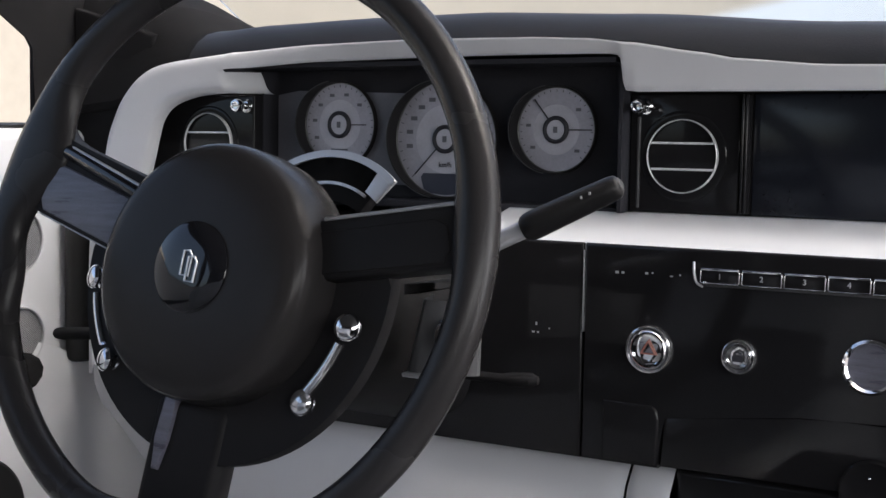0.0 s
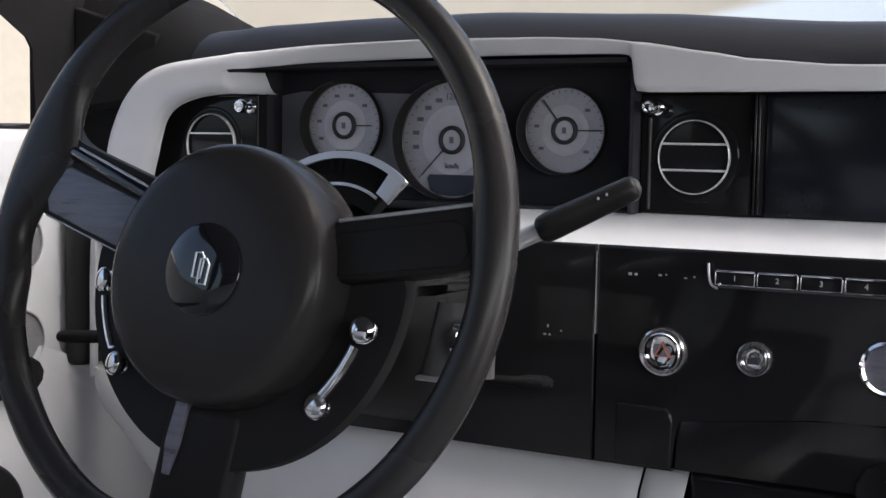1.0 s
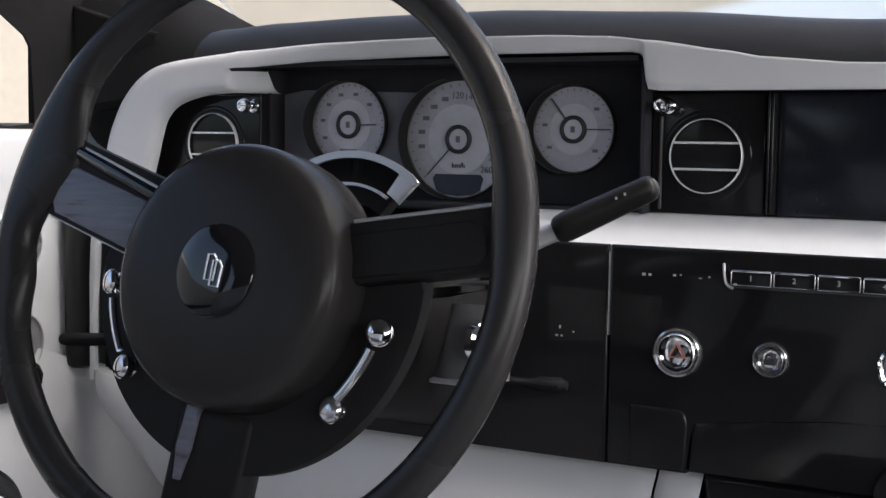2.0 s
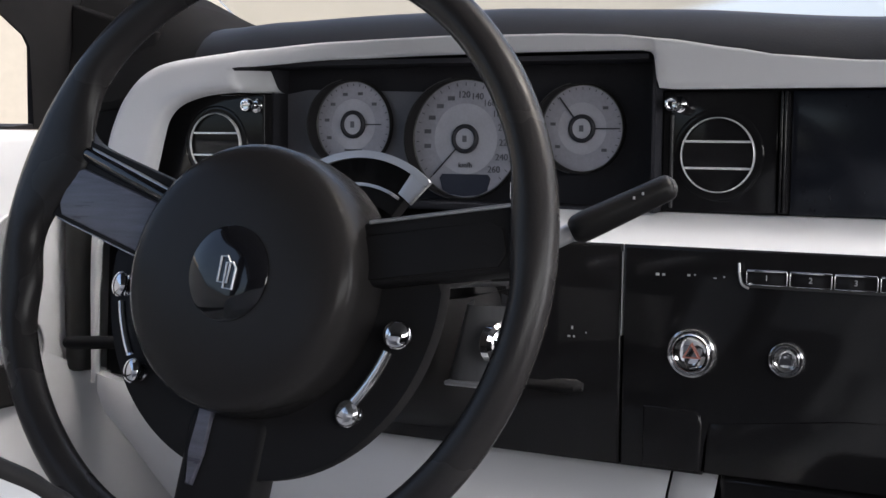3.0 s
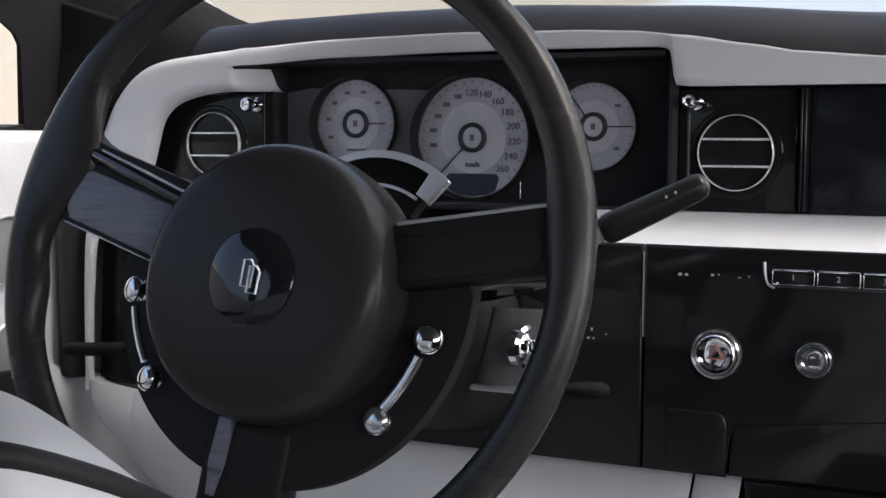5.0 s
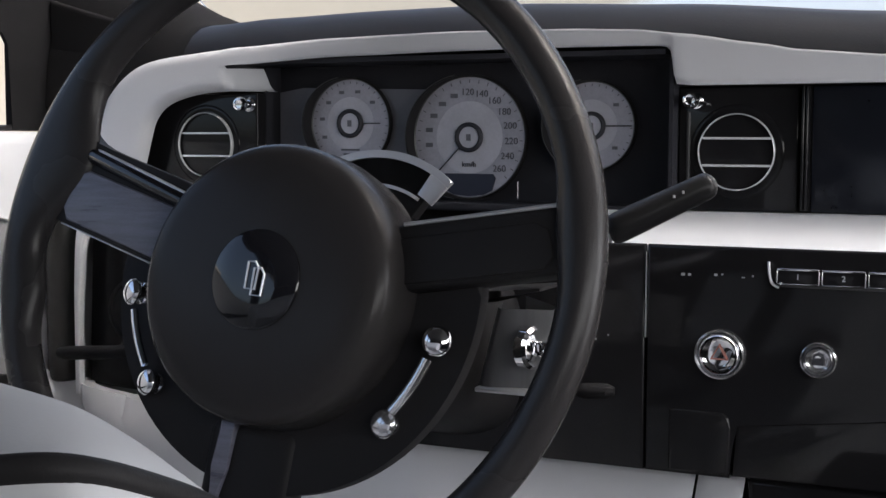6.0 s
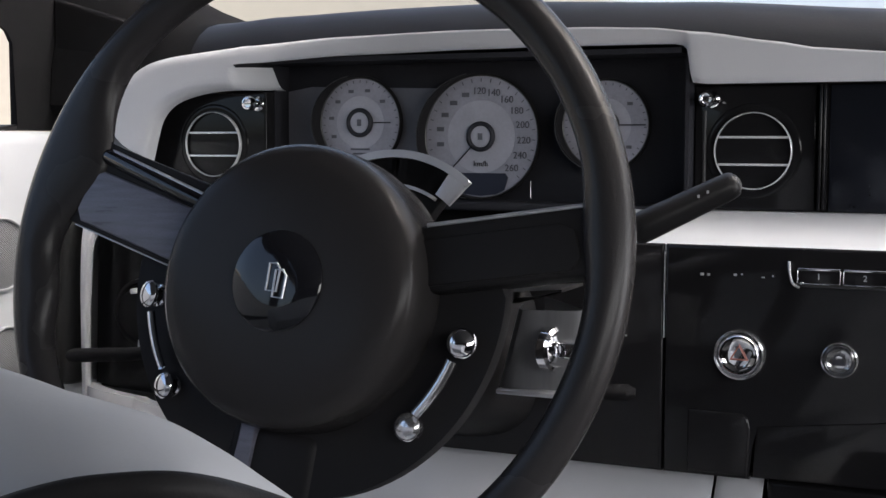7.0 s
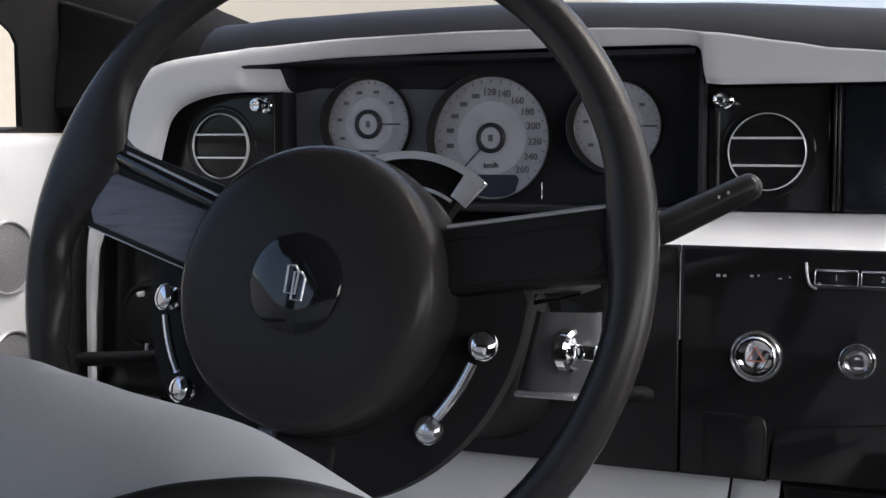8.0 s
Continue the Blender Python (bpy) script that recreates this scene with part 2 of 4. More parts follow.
def join(*bms):
    out = bmesh.new()
    for b in bms:
        me = bpy.data.meshes.new("joined")
        b.to_mesh(me)
        b.free()
        out.from_mesh(me)
        bpy.data.meshes.remove(me)
    return out


def lerp(table, x):
    for (a, va), (b, vb) in zip(table, table[1:]):
        if x <= b:
            t = max(0.0, (x - a) / (b - a))
            t = t * t * (3 - 2 * t) * 0.5 + t * 0.5
            return va + (vb - va) * t
    return table[-1][1]


def facing(x, y, z, tilt=0.0):
    """A frame on a panel that faces the cabin: its z points at the driver, its y up."""
    return pose(x, y, z, 90 - tilt, 0, 0)


# ---- outside ----
ground = part("ground", box(-400, 400, -400, 400, -0.32, -0.30), SAND, None)
tagged(ground, "pale sandy paving spreading out round the car", "ground", kind="structure")


def far_wall(name, az0, az1, dist, low, high0, high1, mat, label):
    """A long plain wall far off, between two bearings (degrees right of straight ahead)."""
    rows = []
    for i in range(13):
        f = i / 12
        a = radians(az0 + (az1 - az0) * f)
        top = high0 + (high1 - high0) * f
        rows.append([(dist * math.sin(a), dist * math.cos(a), low), (dist * math.sin(a), dist * math.cos(a), top),
                     ((dist + 2) * math.sin(a), (dist + 2) * math.cos(a), top),
                     ((dist + 2) * math.sin(a), (dist + 2) * math.cos(a), low)])
    return tagged(part(name, loft(rows), mat, None), label, "backdrop", kind="structure")


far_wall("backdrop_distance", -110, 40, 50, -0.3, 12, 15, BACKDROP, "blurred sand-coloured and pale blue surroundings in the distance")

# ---- car shell ----
LEFT, RIGHT = -0.60, 1.04
floor = part("floor", box(LEFT - 0.05, RIGHT + 0.05, -2.1, 0.6, -0.04, 0.0), CARPET, None)
tagged(floor, "dark carpeted car floor", "floor", kind="structure")
under = part("underbody", box(LEFT - 0.05, RIGHT + 0.05, -2.1, 0.46, -0.30, -0.041), SATIN_BLACK, None)
tagged(under, "plain black underside of the car", "floor", kind="structure")
ceiling = part("ceiling", box(LEFT, RIGHT + 0.06, -2.1, -0.19, 1.118, 1.16, 0.01), HEADLINER, None)
tagged(ceiling, "dark fabric headliner under the car roof", "ceiling", kind="structure")
rear = part("wall_rear", box(LEFT - 0.05, RIGHT + 0.05, -2.14, -2.101, 0.0, 1.16), BLACK_LEATHER, None)
tagged(rear, "black leather rear bulkhead of the cabin", "wall", kind="structure")
for name, x, y in (("wall_left", LEFT - 0.06, -1.151), ("wall_right", RIGHT, -0.45)):
    # solid up to the sill, open rear side window, roof rail above it
    side = part(name, join(box(x, x + 0.06, -2.1, y, 0.0, 0.72), box(x, x + 0.06, -2.1, y, 1.06, 1.117), box(x, x + 0.06, -2.1, -1.9, 0.72, 1.06)), BLACK_LEATHER, None)
    tagged(side, "black leather lined rear side of the cabin", "wall", kind="structure")
firewall = part("wall_front", box(LEFT, RIGHT, 0.42, 0.46, 0.0, 0.78), SATIN_BLACK, None)
tagged(firewall, "dark bulkhead in front of the footwell", "wall", kind="structure")


def side_plate(outline, x0, x1, soft=0.0, segments=3):
    """A slab whose outline lies in y and z, between x0 and x1; soft rounds the rim at x0."""
    bm = plate([(p[0], p[1]) for p in outline], x0, x1, soft, segments)
    bm.transform(Matrix(((0, 1, 0, 0), (1, 0, 0, 0), (0, 0, 1, 0), (0, 0, 0, 1))))
    return bm


# A-pillars and windscreen
def pillar(name, x, inward):
    rows = []
    for t in range(9):
        f = t / 8
        y, z = 0.36 - 0.74 * f, 0.74 + 0.44 * f
        w = 0.055
        row = []
        for k in range(13):
            a = radians(-20 + 220 * k / 12)
            row.append((x + inward * (w * math.sin(a) * 0.9), y - 0.05 * math.cos(a) * 0.9, z - 0.05 * math.cos(a) * 0.9 * 0.6))
        rows.append(row)
    return tagged(part(name, loft(rows), PILLAR_CLOTH, None), "black trimmed windscreen pillar rising from the dashboard",
                  "pillar", kind="structure")


pillar("pillar_left", LEFT - 0.07, 1)
pillar("pillar_right", RIGHT + 0.07, -1)
W0, W1, WN = Vector((0, 0.42, 0.78)), Vector((0, -0.20, 1.118)), Vector((0, 0.0022, 0.0045))
rows = [[Vector((x, 0, 0)) + p for p in (W0, W1, W1 + WN, W0 + WN, W0)] for x in (LEFT, RIGHT)]
glass = loft(rows)
bmesh.ops.remove_doubles(glass, verts=glass.verts[:], dist=1e-5)
bmesh.ops.holes_fill(glass, edges=glass.edges[:], sides=8)
glass = part("windscreen", glass, GLASS, None, smooth=False)
tagged(glass, "clear windscreen above the dashboard", "windscreen", kind="structure")
glass.visible_shadow = False

# doors
def car_door(name, x, s, label):
    """A car door; x is the face of its panel, s is 1 where the cabin lies towards +x."""
    door = thing(name, label, "car door", (x, -0.4, 0.05))
    part("door_panel", side_plate([(-1.15, 0.1), (0.40, 0.1), (0.40, 0.66), (0.10, 0.7365), (-1.15, 0.7365)], x, x - s * 0.06, 0.012, 4),
         WHITE_LEATHER, door, "white leather door lining")
    part("door_sill", side_plate([(-1.15, 0.7368), (-0.041, 0.7368), (-0.041, 0.7425), (-0.068, 0.7395), (-1.15, 0.7390)], x - s * 0.012, x - s * 0.06, 0.001), SATIN_BLACK, door,
         "black rubber window seal")
    # the frame: sail panel in front, top rail, rear post
    part("sail_panel", side_plate([(-0.0405, 0.7370), (0.22, 0.7370), (0.22, 0.82), (0.05, 0.95), (-0.30, 1.17), (-0.42, 1.17), (-0.42, 1.05),
                                   (-0.30, 0.985), (-0.047, 0.826), (-0.0405, 0.816)], x - s * 0.014, x - s * 0.020, 0.002, 3), PILLAR_CLOTH, door,
         "black corner panel and window frame")
    part("top_rail", side_plate([(-1.15, 1.05), (-0.421, 1.05), (-0.421, 1.17), (-1.15, 1.17)], x - s * 0.014, x - s * 0.05, 0.006), SATIN_BLACK, door)
    part("rear_post", side_plate([(-1.15, 0.7395), (-1.05, 0.7395), (-1.05, 1.049), (-1.15, 1.049)], x - s * 0.014, x - s * 0.05, 0.006), SATIN_BLACK, door)
    return door


driver_door = car_door("driver_door", LEFT, 1, "white leather car door with two round speaker grilles and black window frame")
part("armrest", side_plate([(-1.12, 0.481), (-0.075, 0.481), (-0.063, 0.485), (-0.055, 0.493), (-0.053, 0.503), (-0.058, 0.512), (-0.068, 0.518), (-0.08, 0.520), (-1.12, 0.524)], LEFT + 0.012, LEFT + 0.001, 0.005, 4),
     MATTE_BLACK, driver_door, "black leather armrest along the door")
part("woofer_cover", lathe([(0.0615, 0.0), (0.0615, 0.004), (0.058, 0.007), (0.03, 0.009), (0, 0.0095)], 56), MATTE_BLACK, driver_door, "round black speaker cover low on the door",
     m=pose(LEFT, -0.135, 0.365, 0, 90, 0))


def speaker(y, z, r):
    sp = thing("door_speaker", "round grey mesh speaker grille set in the white door", "speaker", (LEFT, y, z), "door speakers")
    m = Matrix.Translation((LEFT, y, z)) @ pose(0, 0, 0, 0, 90, 0)
    part("rim", lathe([(r, -0.001), (r, 0.0025), (r - 0.0008, 0.0035), (r - 0.002, 0.003), (r - 0.002, 0.0005)]), SATIN_METAL, sp, m=m)
    part("grille", lathe([(r - 0.0018, 0.0008), (r * 0.6, 0.0022), (r * 0.3, 0.003), (0, 0.0032)]), GRILLE, sp, "fine grey metal mesh", m=m)
    return sp


speaker(-0.078, 0.628, 0.0325)
speaker(-0.075, 0.534, 0.030)

# ---- dashboard ----
BROW_TOP = [(-0.60, 0.76), (-0.545, 0.765), (-0.516, 0.788), (-0.488, 0.800), (-0.399, 0.809), (-0.30, 0.814), (-0.19, 0.816),
            (-0.09, 0.815), (-0.04, 0.813), (0.002, 0.8085), (0.046, 0.8015), (0.088, 0.7945), (0.151, 0.7895), (0.3, 0.787), (1.04, 0.787)]
PAD_TOP = [(-0.62, 0.905), (-0.505, 0.860), (-0.487, 0.849), (-0.464, 0.8350), (-0.44, 0.8355), (-0.395, 0.839), (-0.274, 0.842), (-0.163, 0.843), (-0.014, 0.837), (0.142, 0.826), (0.4, 0.815), (1.04, 0.812)]
dash = thing("dashboard", "black and white leather dashboard with piano black panels", "dashboard", (0.2, 0.2, 0.5))


def top_pad(x0, x1, n, mat, label):
    rows = []
    for i in range(n + 1):
        x = x0 + (x1 - x0) * i / n
        b, t = lerp(BROW_TOP, x), lerp(PAD_TOP, x)
        h = t - b
        rows.append([(x, 0.03, b - 0.012), (x, 0.008, b - 0.006), (x, 0.004, b + 0.001), (x, 0.008, b + 0.25 * h), (x, 0.018, b + 0.58 * h), (x, 0.032, b + 0.84 * h),
                     (x, 0.05, b + 0.97 * h), (x, 0.068, t), (x, 0.10, t - 0.002), (x, 0.2, t - 0.015), (x, 0.44, 0.775)])
    return part("top_pad", loft(rows), mat, dash, label)


top_pad(-0.613, -0.455, 13, PILLAR_CLOTH, "black cloth corner under the windscreen pillar")
top_pad(-0.455, 1.04, 75, DASH_LEATHER, "padded black leather top")

# white leather band: a rounded skin from its outer to its inner edge, up the side, round the corner and along the top
BAND = [((-0.5765, 0.495), (-0.5695, 0.495)), ((-0.5765, 0.55), (-0.5690, 0.55)), ((-0.5765, 0.60), (-0.5660, 0.60)), ((-0.5735, 0.647), (-0.5575, 0.645)),
        ((-0.5655, 0.69), (-0.5100, 0.674)), ((-0.5575, 0.727), (-0.4970, 0.706)), ((-0.5495, 0.747), (-0.4900, 0.730)), ((-0.537, 0.768), (-0.4830, 0.748)),
        ((-0.516, 0.788), (-0.4680, 0.761)), ((-0.488, 0.800), (-0.4400, 0.769)), ((-0.440, 0.8055), (-0.4120, 0.7715)), ((-0.410, 0.8080), (-0.3960, 0.7720)),
        ((-0.399, 0.809), (-0.388, 0.7722)), ((-0.390, 0.8095), (-0.379, 0.7722))]
BAND_OUT, BAND_IN = (curve([(p[e][0], 0, p[e][1]) for p in BAND], 5) for e in (0, 1))
FRONT = -0.006


def rounding(distance, reach, depth):
    """How far a rounded edge lies back at a distance from it."""
    a = 1 - min(1.0, distance / reach)
    return depth * (1 - math.sqrt(max(0.0, 1 - a * a)))


def band_point(k, f):
    o, i = BAND_OUT[k], BAND_IN[k]
    p = o.lerp(i, f)
    tail = max(0.0, min(1.0, (k - 44) / 16))
    proud = max(0.0, min(1.0, (0.69 - p.z) / 0.06))
    y = FRONT - 0.016 * proud + rounding(f, 0.24, 0.012 - 0.007 * tail) + rounding(1 - f, 0.22, 0.010 - 0.004 * proud)
    p.x += 0.014 * proud
    turn = max(0.0, min(1.0, (p.x + 0.408) / 0.029))
    y += 0.036 * turn * turn * (3 - 2 * turn) * min(1.0, max(0.0, f - 0.4) / 0.07)
    return Vector((p.x, y, p.z))


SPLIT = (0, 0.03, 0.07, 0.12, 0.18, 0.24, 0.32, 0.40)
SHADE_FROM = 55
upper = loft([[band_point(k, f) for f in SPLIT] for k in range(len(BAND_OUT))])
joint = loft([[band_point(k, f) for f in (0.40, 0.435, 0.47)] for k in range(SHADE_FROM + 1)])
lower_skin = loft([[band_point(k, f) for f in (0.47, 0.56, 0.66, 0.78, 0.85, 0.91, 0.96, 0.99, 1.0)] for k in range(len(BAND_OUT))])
# this stretch of the skin is coloured black for the shadow under the lip
part("lip_shade", loft([[band_point(k, f) for f in (0.40, 0.435, 0.47)] for k in range(SHADE_FROM, len(BAND_OUT))]), CLUSTER_BLACK, dash, "black strip painted as shade under the lip")
LIP = [(-0.388, 0.7942), (-0.30, 0.799), (-0.19, 0.801), (-0.12, 0.8015), (-0.04, 0.8012), (-0.021, 0.8008), (-0.0146, 0.7996), (-0.0114, 0.7962), (-0.0102, 0.790),
       (-0.0085, 0.777), (-0.007, 0.7722), (0.004, 0.771), (1.03, 0.771)]
xs = [-0.3945 + 0.0115 * k for k in range(33)] + [p[0] for p in LIP[5:12]] + [0.02 + 0.02 * k for k in range(12)] + [0.3, 0.6, 1.03]
rows, under_lip = [], []
for x in xs:
    z1, z0 = lerp(BROW_TOP, x), lerp(LIP, x)
    w, near = z1 - z0, max(0.0, 1 - (x + 0.3945) / 0.14)
    rows.append([(x, FRONT + 0.006 * f * (1 - near) + rounding(f * w, 0.0018 + 0.0069 * near, 0.0008 + 0.0042 * near) + rounding((1 - f) * w, 0.003, 0.0025 * (1 - near)), z1 + w * -f)
                 for f in (0, 0.03, 0.08, 0.15, 0.35, 0.6, 0.84, 0.93, 1.0)])
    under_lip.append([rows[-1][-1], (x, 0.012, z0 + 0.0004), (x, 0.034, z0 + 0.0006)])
bm = join(upper, joint, lower_skin, loft(rows))
bmesh.ops.remove_doubles(bm, verts=bm.verts[:], dist=2e-5)
# underside of the lip, blackened as its shade
part("lip_shade", loft(under_lip), CLUSTER_BLACK, dash, "black strip painted as shade under the lip")
part("brow_trim", bm, WHITE_LEATHER, dash, "white leather band round the instruments", angle=50)

# black end of the dashboard beside the door
part("end_cap", plate([(-0.6135, 0.691), (-0.555, 0.691), (-0.548, 0.735), (-0.530, 0.765), (-0.505, 0.788), (-0.505, 0.83), (-0.6135, 0.86)], 0.012, 0.10, 0.004), PILLAR_CLOTH, dash, "black end of the dashboard")
rows = []
for z in (0.504, 0.506, 0.510, 0.56, 0.62, 0.69):
    pull = 0.004 if z < 0.505 else (0.001 if z < 0.507 else 0.0)
    rows.append([(-0.586 + (0.0165 - pull) * math.cos(radians(a)), 0.0 + (0.024 - pull) * math.sin(radians(a)), z) for a in range(180, 364, 12)])
part("end_panel", loft(rows), END_TRIM, dash, "rounded satin black end panel")
part("switch_panel", plate([(-0.568, 0.50), (-0.30, 0.487), (-0.30, 0.665), (-0.40, 0.68), (-0.56, 0.68)], 0.005, 0.06, 0.003), PIANO_BLACK, dash,
     "gloss black panel under the vent")
part("vent_panel", plate([(-0.52, 0.675), (-0.3865, 0.675), (-0.3865, 0.7705), (-0.50, 0.7705)], 0.018, 0.05, 0.002), PIANO_BLACK, dash, "gloss black panel round a vent")
part("vent_panel", plate([(-0.009, 0.677), (0.081, 0.677), (0.081, 0.7705), (-0.009, 0.7705)], 0.018, 0.05, 0.002), PIANO_BLACK, dash, "gloss black panel round a vent")
part("upper_fascia", plate([(0.0895, 0.677), (1.03, 0.677), (1.03, 0.7705), (0.0895, 0.7705)], 0.022, 0.05, 0.001), SCREEN, dash, "gloss black upper panel")
for x in (0.0848, 0.0876):
    part("panel_strip", box(x - 0.0010, x + 0.0010, 0.010, 0.03, 0.679, 0.7695, 0.0008), PIANO_BLACK, dash, "thin gloss black upright")
part("strip_gap", box(0.0812, 0.0893, 0.024, 0.04, 0.678, 0.770), SATIN_BLACK, dash)

# thin grey bar standing in for the reflection below the right knob
part("knob_reflection", box(-0.0025, 0.0004, 0.0165, 0.03, 0.680, 0.752, 0.0011), GREY_METAL, dash, "slim grey strip painted as the reflection below the knob")

# shelf under the vents
rows = []
for i in range(2):
    x = (-0.112, 1.03)[i]
    rows.append([(x, 0.03, 0.6), (x, 0.03, 0.6765), (x, 0.012, 0.6763), (x, -0.056, 0.6594), (x, -0.060, 0.6582), (x, -0.0630, 0.6565), (x, -0.0630, 0.648)])
part("shelf", loft(rows), WHITE_LEATHER, dash, "white leather shelf")

# lower panels
part("lower_panel", plate([(-0.33, 0.494), (-0.0092, 0.494), (-0.0092, 0.6568), (-0.33, 0.6568)], -0.0655, -0.03, 0.0025), PIANO_BLACK, dash, "gloss black lower panel")
part("lower_panel", plate([(-0.0080, 0.494), (0.053, 0.494), (0.056, 0.5345), (0.155, 0.544), (0.22, 0.546), (0.6, 0.546), (0.6, 0.6568), (-0.0080, 0.6568)], -0.0655, -0.03, 0.0025),
     PIANO_BLACK, dash, "gloss black lower panel")
part("lower_panel", plate([(0.602, 0.494), (1.03, 0.494), (1.03, 0.6568), (0.602, 0.6568)], -0.0655, -0.03, 0.0025), PIANO_BLACK, dash, "gloss black lower panel")
# bright sliver in the joint, put there as the seam's highlight
part("seam_highlight", box(-0.0088, -0.0084, -0.0664, -0.05, 0.59, 0.6515), SATIN_METAL, dash, "fine bright strip painted as the seam's highlight")
part("small_cover", plate([(0.0095, 0.4965), (0.0522, 0.4965), (0.0535, 0.530), (0.0520, 0.5375), (0.0480, 0.5405), (0.0095, 0.5410)], -0.0672, -0.05, 0.0022, 4), PIANO_BLACK, dash, "small gloss black cover")
part("drawer", plate([(0.0542, 0.4955), (0.6, 0.4955), (0.6, 0.5452), (0.180, 0.5446), (0.155, 0.5432), (0.0600, 0.5342), (0.0568, 0.5325)], -0.0650, -0.02, 0.0025, 4), PIANO_BLACK, dash, "gloss black drawer front")
KNEE_TOP = [(-0.60, 0.508), (-0.555, 0.5050), (-0.52, 0.502), (-0.47, 0.4955), (-0.33, 0.4915), (0.07, 0.4915)]
KNEE_FRONT = [(-0.60, -0.030), (-0.50, -0.036), (-0.36, -0.052), (0.07, -0.052)]
FOLD = [(0.36, -0.400), (0.40, -0.458), (0.416, -0.483), (0.434, -0.505), (0.455, -0.528), (0.478, -0.554), (0.503, -0.562), (0.52, -0.565)]


def knee_pad(x0, x1, n, folded=False):
    """A padded panel; a folded one begins at the slanting fold beside the door."""
    rows = []
    for k in range(-1, 15):
        f = max(0, k) / 14
        row = []
        for i in range(n + 1):
            u = i / n
            start = lerp(FOLD, 0.511 - 0.24 * f) if folded else x0
            x = start + (x1 - start) * (u ** 1.5 if folded else u)
            edge = (0.016 + 0.06 * f if folded else 0.004) * math.exp(-(x - start) / (0.008 + 0.035 * f if folded else 0.004)) + 0.004 * math.exp(-(x1 - x) / 0.004)
            top, front = lerp(KNEE_TOP, x), lerp(KNEE_FRONT, x)
            swell = 0.010 + 0.045 * max(0.0, min(1.0, (x + 0.48) / 0.2))
            y = front - swell * math.sin(math.pi * min(1, f * 1.25) * 0.5) + (0.03 + 1.3 * swell) * f * f + edge
            y += 0.004 * math.exp(-((x + 0.5) / 0.003) ** 2) * max(0.0, 1 - f * 9)
            y += 0.006 * math.exp(-f / 0.02)
            row.append((x, y + (0.02 if k < 0 else 0), top - 0.24 * f - (0.003 if k < 0 else 0)))
        rows.append(row)
    return part("knee_pad", loft(rows), WHITE_LEATHER, dash, "white leather knee padding")


knee_pad(-0.563, 0.0245, 110, True)
knee_pad(0.0265, 0.060, 10)
# leather that sweeps from the door round to the fold
rows = []
for k in range(13):
    z = 0.537 - 0.20 * k / 12
    end = lerp(FOLD, z) + 0.03
    lip = 0.012 if k == 0 else 0.0
    sweep = ((-0.6015, -0.15, 0.0), (-0.6010, -0.10, -0.004), (-0.5990, -0.066, -0.010), (-0.595, -0.048, -0.016), (-0.590, -0.032, -0.024), (-0.580, -0.012, -0.030), (-0.565, 0.004, -0.034),
             ((end - 0.565) / 2, 0.026 + 0.02 * k / 12, -0.034), (end, 0.046 + 0.04 * k / 12, -0.034))
    rows.append([(x, y + lip, z + up * (1 - k / 12)) for x, y, up in sweep])
part("side_padding", loft(rows), WHITE_LEATHER, dash, "white leather sweeping round from the door")
part("inner_body", box(-0.59, 1.03, 0.06, 0.40, 0.30, 0.78), SATIN_BLACK, dash)
console = thing("centre_console", "gloss black centre console below the dashboard", "console", (0.2, -0.1, 0.0))
part("console_body", box(0.064, 0.40, -0.35, 0.05, 0.0, 0.44, 0.015), SATIN_BLACK, console)
part("console_front", box(0.062, 0.40, -0.052, 0.04, 0.441, 0.494, 0.006), PIANO_BLACK, console)

# ---- instruments ----
cluster = thing("instrument_cluster", "recessed instrument cluster with three pale round dials", "instrument cluster", (-0.2, 0.05, 0.68))
part("hood_liner", join(box(-0.374, -0.016, 0.003, 0.07, 0.7945, 0.7985), box(-0.424, -0.3742, 0.006, 0.07, 0.7945, 0.7983)), CLUSTER_BLACK, cluster)
part("back_panel", box(-0.388, -0.008, 0.056, 0.07, 0.675, 0.80), CLUSTER_BLACK, cluster)
part("side_liner", box(-0.3885, -0.3855, 0.031, 0.056, 0.676, 0.794), CLUSTER_BLACK, cluster)
part("side_liner", box(-0.0125, -0.0095, 0.003, 0.056, 0.676, 0.794), CLUSTER_BLACK, cluster)
part("lower_lip", box(-0.3865, -0.0095, 0.012, 0.056, 0.672, 0.679, 0.002), CLUSTER_BLACK, cluster)
part("face_plate", plate([(-0.3845, 0.69), (-0.198, 0.69), (-0.198, 0.772), (-0.36, 0.776), (-0.3845, 0.772)], 0.053, 0.056), PLATE_GREY, cluster, "grey metal face plate")


